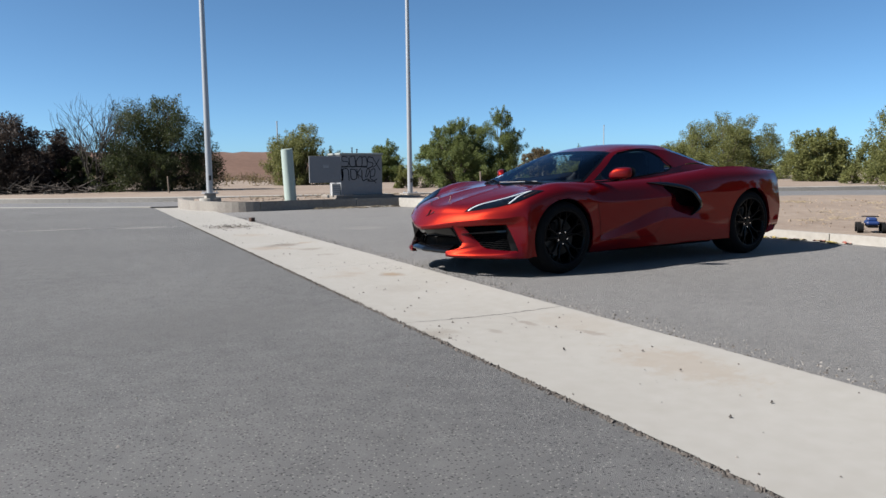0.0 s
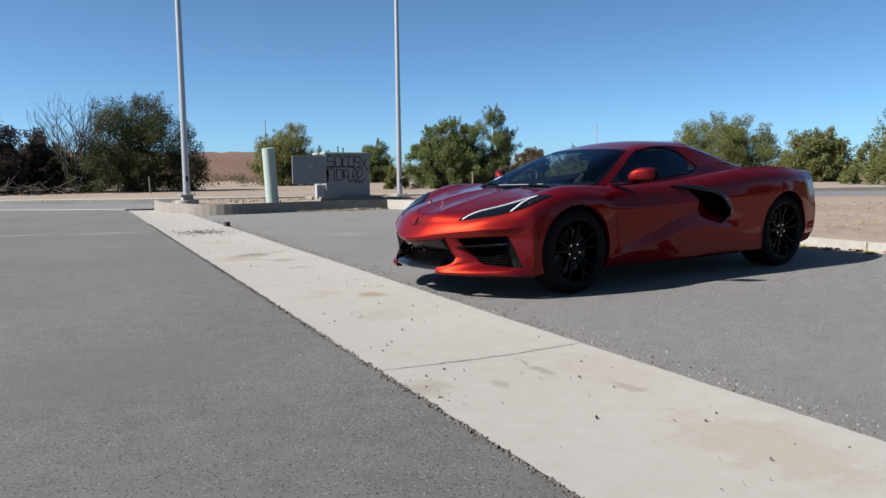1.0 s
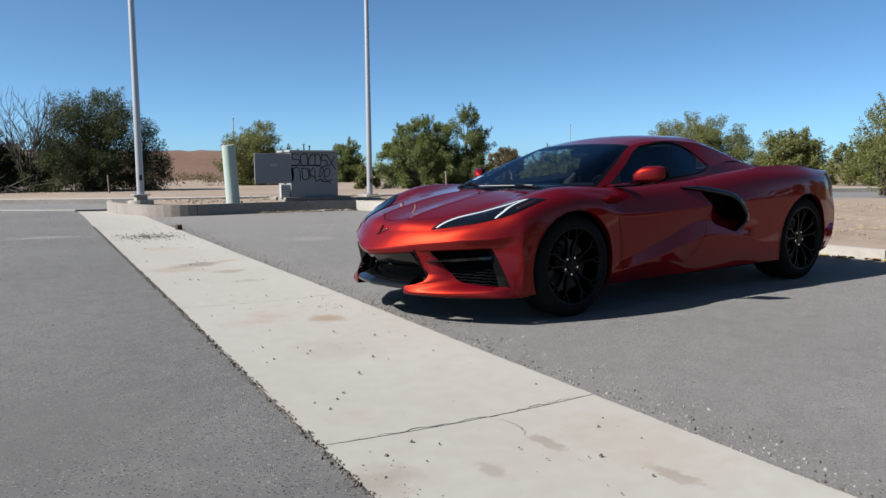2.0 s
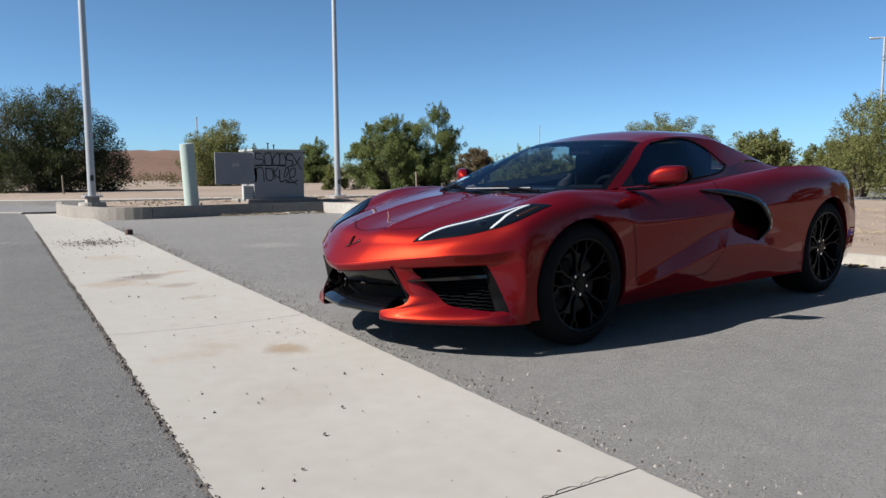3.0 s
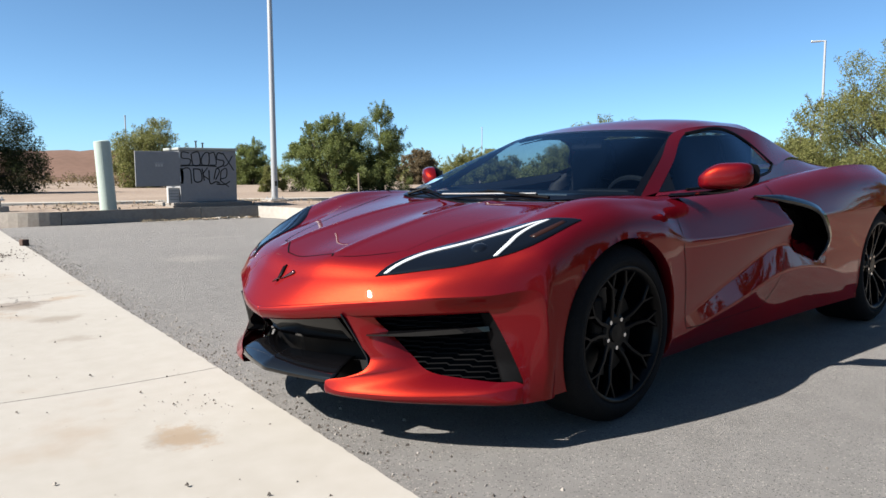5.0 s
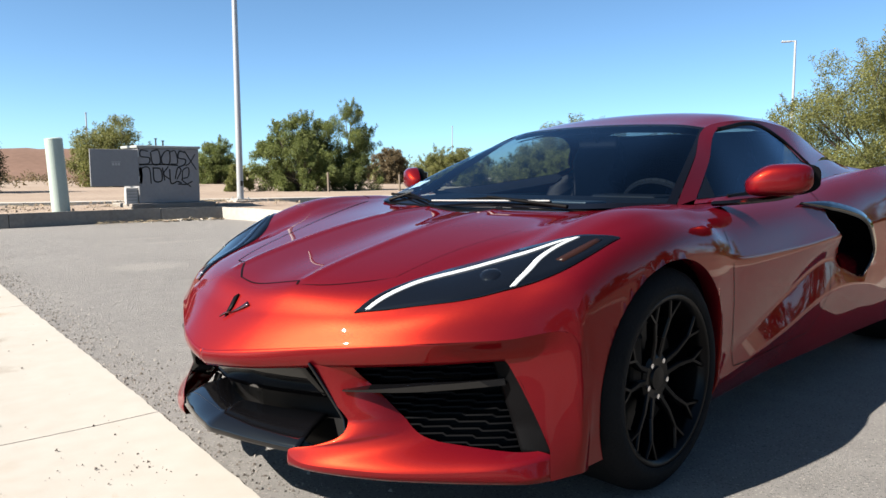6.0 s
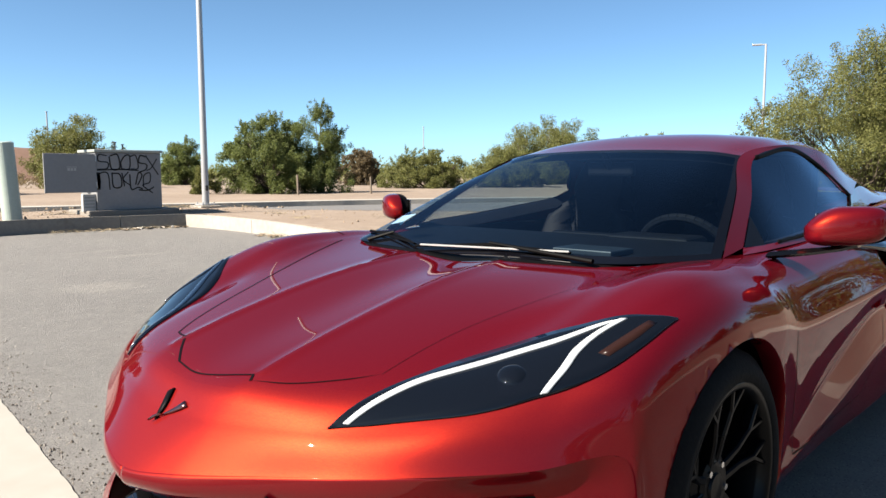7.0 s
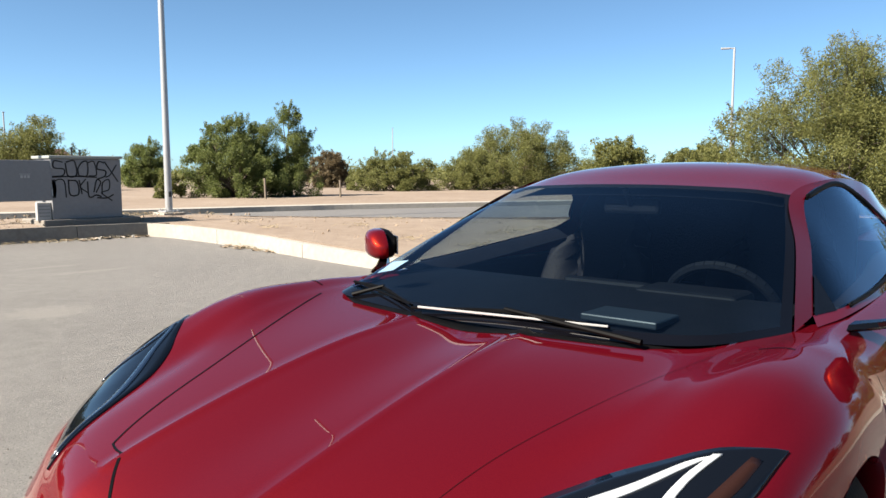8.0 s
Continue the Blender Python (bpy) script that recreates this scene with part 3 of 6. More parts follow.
CABINGREY = mat("grey_cabin_trim", (0.009, 0.013, 0.018), 0.4, 0, (0.014, 0.019, 0.025), 10)
LAMPDARK = mat("smoked_lamp_lens", (0.0022, 0.003, 0.005), 0.04, 0.0, coat=0.2, spec=0.2)
SILVER = mat("lamp_reflector", (0.30, 0.31, 0.33), 0.2, 1.0)
DRL = mat("daytime_light_strip", (0.30, 0.32, 0.34), 0.3)
DRL.node_tree.nodes["Principled BSDF"].inputs["Emission Color"].default_value = (0.9, 0.95, 1, 1)
DRL.node_tree.nodes["Principled BSDF"].inputs["Emission Strength"].default_value = 0.02
AMBER = mat("amber_reflector", (0.014, 0.006, 0.005), 0.3, spec=0.1)


def glass(name, tint, gloss=0.02, face=0.022, graze=0.32):
    m = bpy.data.materials.new(name)
    m.use_nodes = True
    nt = m.node_tree
    nt.nodes.remove(nt.nodes["Principled BSDF"])
    tr, gl, fr, pw, ad, mx = (nt.nodes.new(k) for k in ("ShaderNodeBsdfTransparent", "ShaderNodeBsdfGlossy", "ShaderNodeLayerWeight", "ShaderNodeMath", "ShaderNodeMath", "ShaderNodeMixShader"))
    tr.inputs[0].default_value = (*tint, 1)
    gl.inputs["Roughness"].default_value = gloss
    pw.operation, ad.operation = 'POWER', 'MULTIPLY_ADD'
    pw.inputs[1].default_value = 4.0
    ad.inputs[1].default_value, ad.inputs[2].default_value = graze, face
    gl.inputs["Color"].default_value = (0.65, 0.82, 1.0, 1)
    nt.links.new(fr.outputs["Facing"], pw.inputs[0])
    nt.links.new(pw.outputs[0], ad.inputs[0])
    nt.links.new(ad.outputs[0], mx.inputs[0])
    nt.links.new(tr.outputs[0], mx.inputs[1])
    nt.links.new(gl.outputs[0], mx.inputs[2])
    nt.links.new(mx.outputs[0], nt.nodes["Material Output"].inputs["Surface"])
    return m


GLASS = glass("windscreen_glass", (0.60, 0.70, 0.75), face=0.034, graze=0.5)
HATCH = glass("hatch_glass", (0.34, 0.37, 0.37), face=0.04, graze=0.6)
TINT = glass("tinted_side_glass", (0.62, 0.68, 0.68), face=0.05, graze=0.7)


def spline_grid(rows, ku, kv):
    """A smooth surface through a table of points: rows along, columns across."""
    a = [smoothline(sized(r), kv) for r in rows]
    cols = [smoothline([a[i][j] for i in range(len(a))], ku) for j in range(len(a[0]))]
    return np.array([[cols[j][i] for j in range(len(cols))] for i in range(len(cols[0]))])


def grid_faces(n, m, keep=None, flip=False):
    out = []
    for i in range(n - 1):
        for j in range(m - 1):
            if keep is None or keep(i, j):
                f = (i * m + j, i * m + j + 1, (i + 1) * m + j + 1, (i + 1) * m + j)
                out.append(f[::-1] if flip else f)
    return out


def sheet(name, G, material, parent, label="", keep=None, flip=False, thick=0.0, smooth=True):
    n, m = G.shape[:2]
    a, b = G[1:, :-1] - G[:-1, :-1], G[:-1, 1:] - G[:-1, :-1]
    out = np.cross(b, a)
    flip = (out * (G[:-1, :-1] - np.array([-1.2, 0, 0.35]))).sum() < 0
    faces = grid_faces(n, m, keep, flip)
    used = sorted({v for f in faces for v in f})
    idx = {v: k for k, v in enumerate(used)}
    P = G.reshape(-1, 3)
    ob = raw(name, [P[v] for v in used], [tuple(idx[v] for v in f) for f in faces], material, parent, label, smooth)
    if thick:
        s = ob.modifiers.new("thickness", 'SOLIDIFY')
        s.thickness, s.offset = thick, -1
    return ob


def flipy(G):
    H = np.array(G, float).copy()
    H[..., 1] *= -1
    return H


# columns of the body, centre line to sill, at fourteen stations from nose to tail
C0 = [(1.005, 0, .447), (.91, 0, .537), (.815, 0, .618), (.5, 0, .7), (.2, 0, .757), (-.1, 0, .785), (-.45, 0, .802), (-.9, 0, .7), (-1.35, 0, .7), (-1.8, 0, .84), (-2.25, 0, .9), (-2.7, 0, .915), (-3.12, 0, .895), (-3.465, 0, .905)]
C1 = [(.972, .165, .464), (.893, .18, .549), (.8, .195, .63), (.5, .195, .714), (.2, .185, .772), (-.1, .175, .797), (-.45, .2, .812), (-.9, .34, .7), (-1.35, .34, .7), (-1.8, .34, .85), (-2.25, .34, .9), (-2.7, .34, .915), (-3.12, .34, .895), (-3.455, .34, .905)]
C2 = [(.89, .36, .487), (.836, .37, .557), (.738, .4, .6265), (.47, .45, .703), (.17, .5, .766), (-.12, .53, .798), (-.45, .55, .806), (-.9, .54, .75), (-1.35, .54, .76), (-1.8, .54, .86), (-2.25, .55, .9), (-2.7, .55, .91), (-3.1, .54, .895), (-3.435, .52, .9)]
C3 = [(.808, .53, .505), (.768, .512, .566), (.655, .535, .633), (.4, .585, .708), (.13, .635, .786), (-.15, .665, .808), (-.45, .67, .805), (-.9, .7, .815), (-1.35, .7, .845), (-1.8, .68, .89), (-2.25, .68, .915), (-2.7, .69, .915), (-3.08, .68, .9), (-3.405, .64, .895)]
C4 = [(.718, .662, .515), (.682, .652, .582), (.56, .67, .652), (.33, .71, .742), (.08, .745, .814), (-.2, .765, .822), (-.46, .775, .812), (-.9, .785, .825), (-1.35, .782, .850), (-1.8, .798, .898), (-2.25, .825, .945), (-2.7, .835, .948), (-3.06, .8, .915), (-3.365, .74, .9)]
C5 = [(.597, .782, .522), (.565, .772, .594), (.48, .775, .666), (.27, .815, .755), (.05, .845, .8), (-.22, .852, .787), (-.47, .86, .763), (-.9, .864, .768), (-1.35, .866, .792), (-1.8, .887, .835), (-2.25, .917, .86), (-2.7, .927, .862), (-3.05, .887, .835), (-3.345, .802, .82)]
C6 = [(.45, .88, .53), (.435, .88, .597), (.39, .885, .65), (.24, .905, .7), (.03, .925, .722), (-.23, .925, .68), (-.48, .915, .64), (-.9, .915, .635), (-1.35, .93, .655), (-1.8, .933, .69), (-2.25, .943, .705), (-2.7, .948, .735), (-3.04, .908, .7), (-3.365, .818, .68)]
C7 = [(.43, .905, .42), (.4, .905, .45), (.36, .91, .47), (.22, .925, .49), (.02, .93, .52), (-.24, .91, .33), (-.49, .888, .335), (-.9, .874, .44), (-1.35, .892, .565), (-1.8, .913, .48), (-2.25, .933, .5), (-2.7, .943, .52), (-3.04, .908, .5), (-3.385, .828, .5)]
C8 = [(.43, .905, .31), (.4, .91, .32), (.36, .91, .33), (.22, .92, .34), (.02, .92, .35), (-.25, .905, .26), (-.5, .897, .268), (-.9, .902, .335), (-1.35, .918, .43), (-1.8, .925, .42), (-2.25, .925, .32), (-2.7, .93, .32), (-3.04, .9, .32), (-3.365, .82, .32)]
C85 = [(.43, .904, .24), (.4, .905, .25), (.36, .905, .25), (.22, .91, .26), (.02, .905, .26), (-.255, .892, .22), (-.5, .88, .222), (-.9, .874, .255), (-1.35, .888, .305), (-1.8, .905, .31), (-2.25, .91, .25), (-2.7, .915, .25), (-3.03, .885, .26), (-3.345, .805, .27)]
C9 = [(.43, .9, .18), (.4, .9, .18), (.36, .9, .18), (.22, .9, .18), (.02, .89, .18), (-.26, .87, .175), (-.5, .85, .17), (-.9, .842, .175), (-1.35, .858, .18), (-1.8, .872, .185), (-2.25, .897, .19), (-2.7, .902, .19), (-3.02, .872, .2), (-3.325, .792, .22)]
KU, KV = 20, 10
SIZE = np.array([0.985, 0.95, 1.0])


def sized(c):
    return [tuple(np.array(p) * SIZE) for p in c]


columns = [smoothline(sized(c), KU) for c in (C0, C1, C2, C3, C4, C5, C6, C7, C8, C85, C9)]


def section(i):
    """One half section; the hood keeps a crease along its ridge."""
    p = [c[i] for c in columns]
    inner = smoothline([p[1] * np.array([1, -1, 1]), p[0], p[1]], KV)[KV:2 * KV]
    soft = np.array(smoothline(p[1:], KV))
    u = i / KU

    def ease(a, b):
        t = min(1, max(0, (u - a) / (b - a)))
        return t * t * (3 - 2 * t)
    flank = np.array(smoothline(p[1:7], KV)[:-1] + smoothline(p[6:8], KV)[:-1] + smoothline(p[7:9], KV)[:-1] + smoothline(p[8:], KV))
    haunch = np.array(smoothline(p[1:5], KV)[:-1] + smoothline(p[4:], KV))
    wf, wh = ease(5.0, 6.0) * (1 - ease(9.0, 10.2)), ease(8.2, 9.2) * (1 - ease(11.2, 12.4))
    half = inner + list(soft * (1 - wf - wh * (1 - wf)) + flank * wf + haunch * wh * (1 - wf))
    sharp = 0.22 + 0.78 * ease(1.5, 2.5)
    if sharp < 1:
        even = smoothline([p[1] * np.array([1, -1, 1])] + p, KV)[KV:]
        for k in range(2 * KV):
            half[k] = half[k] * sharp + even[k] * (1 - sharp)
    if 2.0 < u < 5.5:
        # narrow fillet along the hood crease
        for k in (KV - 1, KV + 1):
            half[k] = half[KV] * 0.55 + half[k] * 0.45
        half[KV] = half[KV] + np.array([0, 0, 0.0028])
    return half


BODY = np.array([section(i) for i in range(len(columns[0]))])
NU, NV = BODY.shape[:2]
WF, WR = (0.0, 0.327), (-2.722 * 0.985, 0.345)
AF, AR = 0.353, 0.374


def arch(P, c, r):
    """Moves side points that lie just outside a wheel opening onto its edge; tells which lie inside."""
    d = np.stack([P[..., 0] - c[0], P[..., 2] - c[1]], -1)
    dist = np.linalg.norm(d, axis=-1)
    side = P[..., 1] > 0.6
    inside = (dist < r) & side & (P[..., 2] < c[1] + r)
    return inside, dist, d


hole = np.zeros((NU, NV), bool)
for c, r in ((WF, AF), (WR, AR)):
    ins, dist, d = arch(BODY, c, r)
    hole |= ins
cutface = lambda i, j: hole[i, j] and hole[i + 1, j] and hole[i, j + 1] and hole[i + 1, j + 1]
for c, r in ((WF, AF), (WR, AR)):
    ins, dist, d = arch(BODY, c, r)
    for i in range(1, NU - 1):
        for j in range(45, NV):
            if ins[i, j]:
                around = [cutface(a, b) for a in (i - 1, i) for b in (j - 1, j) if b < NV - 1]
                if not all(around):
                    k = r / max(dist[i, j], 1e-3)
                    BODY[i, j, 0] = c[0] + d[i, j, 0] * k
                    BODY[i, j, 2] = c[1] + d[i, j, 1] * k

SCOOP = [(-1.12, .79), (-1.3, .778), (-1.48, .755), (-1.65, .722), (-1.74, .668), (-1.845, .566), (-1.79, .505), (-1.69, .458), (-1.475, .518), (-1.40, .59), (-1.375, .69), (-1.30, .762)]


def in_poly(x, z, poly):
    ins = False
    for (x1, z1), (x2, z2) in zip(poly, poly[1:] + poly[:1]):
        if (z1 > z) != (z2 > z) and x < (x2 - x1) * (z - z1) / (z2 - z1) + x1:
            ins = not ins
    return ins


def to_edge(x, z, poly):
    best = None
    for (x1, z1), (x2, z2) in zip(poly, poly[1:] + poly[:1]):
        t = ((x - x1) * (x2 - x1) + (z - z1) * (z2 - z1)) / ((x2 - x1) ** 2 + (z2 - z1) ** 2)
        t = min(1, max(0, t))
        p = (x1 + t * (x2 - x1), z1 + t * (z2 - z1))
        d = (p[0] - x) ** 2 + (p[1] - z) ** 2
        if best is None or d < best[0]:
            best = (d, p)
    return best[1]


WHOLE = BODY.copy()
shole = np.zeros((NU, NV), bool)
for i in range(NU):
    for j in range(45, NV):
        shole[i, j] = in_poly(BODY[i, j, 0], BODY[i, j, 2], SCOOP)
cutscoop = lambda i, j: shole[i, j] and shole[i + 1, j] and shole[i, j + 1] and shole[i + 1, j + 1]
for i in range(1, NU - 1):
    for j in range(45, NV - 1):
        if shole[i, j] and not all(cutscoop(a, b) for a in (i - 1, i) for b in (j - 1, j)):
            BODY[i, j, 0], BODY[i, j, 2] = to_edge(BODY[i, j, 0], BODY[i, j, 2], SCOOP)

car = tagged(empty("sports_car", 0.0217, 0.0303, 0, 1.5), "low mid-engined sports car in metallic red parked on asphalt", "car")


def glass_foot(y):
    """x of the foot of the windscreen at a distance y from the middle."""
    return float(np.interp(abs(y), [0, .19, .437, .57, .66], [-.044, -.054, -.089, -.165, -.380]))


def region(i, j):
    """Which panel a piece of the body belongs to."""
    if cutface(i, j) or cutscoop(i, j):
        return None
    u, v = i / KU, j / KV
    x = BODY[i, j, 0]
    if u < 5.05:
        if v < 2.8 and u > 1.95 - 0.25 * (v < 0.9):
            return "hood"
        if u < 1.0 + 0.55 * max(0, 1 - v / 3) or (u < 2 and v > 6):
            return "front_bumper"
    if 5.05 <= u < 9.6 and v < 3.4:
        if v >= 3.0 and x > -.5:
            return "front_fender"
        if BODY[i, j, 0] < glass_foot(BODY[i, j, 1]) - 0.03:
            return None
        return "hood" if v < 2.8 else "front_fender"
    if u >= 9.6 and v < 4:
        return "rear_deck"
    zdoor = v < 9.4
    if -1.42 < x < -0.40 and v >= 3.4 and zdoor:
        return "door"
    if v >= 9.4 and -2.35 < x < -0.35:
        return "sill"
    return "front_fender" if x > -0.41 else "rear_quarter"


regs = {}
for i in range(NU - 1):
    for j in range(NV - 1):
        regs[(i, j)] = region(i, j)
for side, G, fl in (("near", BODY, False), ("far", flipy(BODY), True)):
    for nm in ("front_fender", "door", "sill", "rear_quarter"):
        sheet(nm, G, PAINT, car, keep=lambda i, j: regs[(i, j)] == nm, flip=not fl)
# panels that cross the middle are one piece each
FULL = np.concatenate([flipy(BODY)[:, :0:-1], BODY], axis=1)
for nm in ("hood", "front_bumper", "rear_deck"):
    sheet(nm, FULL, PAINT, car, keep=lambda i, j: regs[(i, j - NV + 1 if j >= NV - 1 else NV - 2 - j)] == nm)

# greenhouse
def strip(name, curves, k, material, label="", both=True, thick=0.0, kv=8):
    G = spline_grid([[c[i] for c in curves] for i in range(len(curves[0]))], k, kv)
    sheet(name, G, material, car, label, thick=thick)
    if both:
        sheet(name, flipy(G), material, car, label, flip=True, thick=thick)
    return G


ws_base = [(-.40, .695, .806), (-.155, .60, .808), (-.09, .46, .803), (-.055, .20, .800), (-.045, 0, .799)]
ws_mid = [(-.685, .612, .968), (-.575, .50, .986), (-.545, .33, .995), (-.535, .15, .999), (-.53, 0, 1.0)]
ws_top = [(-.955, .517, 1.100), (-.935, .42, 1.115), (-.92, .28, 1.122), (-.912, .14, 1.126), (-.91, 0, 1.127)]
def mirrored(c):
    return c + [(x, -y, z) for x, y, z in c[-2::-1]]


WS = spline_grid([mirrored(ws_base), mirrored(ws_mid), mirrored(ws_top)], 12, 6)
rim_cell = lambda i, j: i < 1 or i > WS.shape[0] - 3 or j < 1 or j > WS.shape[1] - 3
ob = sheet("windscreen", WS, GLASS, car, "tinted curved windscreen glass", keep=lambda i, j: not rim_cell(i, j))
sheet("screen_border", WS, FRIT, car, "black printed border of the windscreen", keep=rim_cell)
roof1 = [(-1.3, .547, 1.143), (-1.3, .43, 1.172), (-1.3, .28, 1.187), (-1.3, .14, 1.194), (-1.3, 0, 1.196)]
roof2 = [(-1.75, .56, 1.12), (-1.75, .44, 1.172), (-1.75, .28, 1.195), (-1.75, .14, 1.204), (-1.75, 0, 1.206)]
roof3 = [(-2.12, .555, 1.035), (-2.12, .44, 1.085), (-2.12, .28, 1.115), (-2.12, .14, 1.128), (-2.12, 0, 1.13)]
roof4 = [(-2.55, .555, .945), (-2.55, .44, .975), (-2.55, .28, .995), (-2.55, .14, 1.003), (-2.55, 0, 1.005)]
roof5 = [(-3.0, .55, .925), (-3.0, .44, .928), (-3.0, .28, .935), (-3.0, .14, .938), (-3.0, 0, .94)]
sheet("roof", spline_grid([mirrored(c) for c in (ws_top, roof1, roof2)], 10, 6), PAINT, car, flip=True)
sheet("engine_cover_glass", spline_grid([mirrored(c) for c in (roof2, roof3, roof4, roof5)], 8, 6), HATCH, car, "dark tinted glass engine hatch", flip=True)
belt = [(-.46, .735, .815), (-.62, .765, .822), (-.95, .775, .830), (-1.28, .765, .840), (-1.55, .735, .855), (-1.85, .70, .880), (-2.2, .665, .900), (-2.6, .63, .905), (-2.95, .60, .885)]
gbot = [(-.53, .706, .828), (-.68, .75, .836), (-.95, .76, .85), (-1.28, .75, .878), (-1.55, .718, .908), (-1.67, .686, .950), (-2.1, .615, .98), (-2.5, .58, .95), (-3.0, .575, .925)]
gtop = [(-.55, .70, .85), (-.765, .634, .960), (-1.0, .548, 1.092), (-1.30, .557, 1.128), (-1.52, .590, 1.078), (-1.67, .686, .950), (-2.1, .605, .995), (-2.5, .575, .955), (-3.0, .57, .925)]
gtop[0] = gbot[0]
rail = [(-.40, .70, .808), (-.685, .616, .970), (-.955, .519, 1.101), (-1.3, .549, 1.144), (-1.60, .555, 1.135), (-1.80, .562, 1.108), (-2.12, .557, 1.036), (-2.55, .557, .946), (-3.0, .552, .926)]
strip("belt_trim", [belt, gbot], 8, PAINT, kv=3)
G = spline_grid([[c[i] for c in (gbot, gtop)] for i in range(6)], 8, 6)
for g, f in ((G, False), (flipy(G), True)):
    sheet("sail_panel", g[:6] + np.array([0, .004 * (-1 if f else 1), .001]), GLOSSBLACK, car, "gloss black corner panel")
    ob = sheet("side_window", g, TINT, car, "dark tinted side window", flip=f)
    ob.visible_shadow = False
strip("roof_pillar", [gtop, rail], 8, PAINT, kv=4)
def edge_strip(name, line, wide, proud, label):
    """A flat rubber strip that follows a window edge on both sides of the car."""
    P = np.array(smoothline(sized(line), 10))
    T = np.gradient(P, axis=0)
    S = np.cross(T, np.array([0, 1.0, 0]))
    S /= np.linalg.norm(S, axis=1)[:, None]
    out = np.array([0, proud, 0])
    G = np.stack([P - S * wide + out * .3, P - S * wide * .7 + out, P + S * wide * .7 + out, P + S * wide + out * .3], 1)
    for g in (G, flipy(G)):
        sheet(name, g, MATTEBLACK, car, label, thick=.004)


edge_strip("window_trim", gtop[2:6], .009, .007, "black trim over the side window")
edge_strip("window_seal", gbot[1:6], .007, .007, "black rubber seal under the side window")

sheet("headliner", spline_grid([mirrored([(x + .02, y * .97, z - .035) for x, y, z in c]) for c in (ws_top, roof1, roof2)], 8, 5), CABIN, car)


def near_body(p, axis):
    """The body's place and outward normal under a plan point (axis 2) or beside a side point (axis 1)."""
    other = 1 if axis == 2 else 2
    part_ = WHOLE[:, :60] if axis == 2 else WHOLE[:, 45:]
    d = (part_[..., 0] - p[0]) ** 2 + (part_[..., other] - p[1]) ** 2
    i, j = np.unravel_index(np.argmin(d), d.shape)
    i, j = min(max(i, 1), part_.shape[0] - 2), min(max(j, 1), part_.shape[1] - 2)
    v = part_[i, j]
    n = np.cross(part_[i, j + 1] - part_[i, j - 1], part_[i + 1, j] - part_[i - 1, j])
    n = n / (np.linalg.norm(n) + 1e-9)
    if n[axis] < 0:
        n = -n
    q = v.copy()
    q[0], q[other] = p[0], p[1]
    q[axis] = v[axis] - (n[0] * (p[0] - v[0]) + n[other] * (p[1] - v[other])) / max(n[axis], 0.15)
    return q, n


def laid(points, axis, off=0.0):
    """Points put on the body, off metres proud; a negative y lies on the far half."""
    out, nrm = [], []
    for p in points:
        far = axis == 2 and p[1] < 0
        q, n = near_body((p[0], abs(p[1])) if axis == 2 else p, axis)
        q = q + n * off
        if far:
            q, n = q * np.array([1, -1, 1]), n * np.array([1, -1, 1])
        out.append(q)
        nrm.append(n)
    return np.array(out), np.array(nrm)


def resample(pts, n):
    P = np.array(smoothline([(*p, 0) for p in pts], 8))[:, :2]
    s = np.concatenate([[0], np.cumsum(np.linalg.norm(np.diff(P, axis=0), axis=1))])
    t = np.linspace(0, s[-1], n)
    return np.stack([np.interp(t, s, P[:, 0]), np.interp(t, s, P[:, 1])], 1)


def band(name, up, low, axis, material, label="", off=0.004, n=36, m=8, thick=0.006, both=True, parent=None):
    """A piece that lies on the body between two edge lines."""
    A, B = resample(up, n), resample(low, n)
    G = np.array([laid([A[i] * (1 - k / m) + B[i] * k / m for k in range(m + 1)], axis, off)[0] for i in range(n)])
    made = [sheet(name, G, material, parent or car, label, thick=thick)]
    if both:
        made.append(sheet(name, flipy(G), material, parent or car, label, thick=thick))
    return made


def ribbon(name, pts, axis, width, material, off=0.0012, label="", both=True, thick=0.0, n=40, taper=False):
    P, N = laid(resample(pts, n), axis, off)
    for _ in range(5):
        P[1:-1] = (P[:-2] + 2 * P[1:-1] + P[2:]) / 4
    T = np.gradient(P, axis=0)
    S = np.cross(T, N)
    S /= np.linalg.norm(S, axis=1)[:, None] + 1e-9
    w = np.full(n, width / 2)
    if taper:
        w = width / 2 * np.clip(np.minimum(np.linspace(0, 1, n), np.linspace(1, 0, n)) * 4, 0.08, 1)
    G = np.stack([P - S * w[:, None], P + S * w[:, None]], 1)
    sheet(name, G, material, car, label, thick=thick)
    if both:
        sheet(name, flipy(G), material, car, label, thick=thick)


# headlights
hl_low = [(.785, .415), (.722, .51), (.635, .627), (.528, .718), (.43, .783), (.329, .813), (.215, .826)]
hl_up = [(.785, .415), (.700, .448), (.615, .483), (.500, .537), (.405, .612), (.345, .68), (.295, .735), (.255, .782), (.215, .826)]
lamps = band("headlight", hl_up, hl_low, 2, LAMPDARK, "smoked wedge-shaped headlight")
d1u = [(.765, .438), (.687, .468), (.603, .505), (.496, .585), (.407, .663), (.335, .718), (.308, .745)]
d1l = [(.760, .450), (.688, .482), (.607, .522), (.503, .603), (.415, .676), (.341, .725), (.308, .745)]
hkl = [(.530, .713), (.472, .716), (.420, .714), (.363, .725), (.303, .746)]
hkr = [(.518, .724), (.466, .730), (.415, .729), (.357, .738), (.294, .758)]
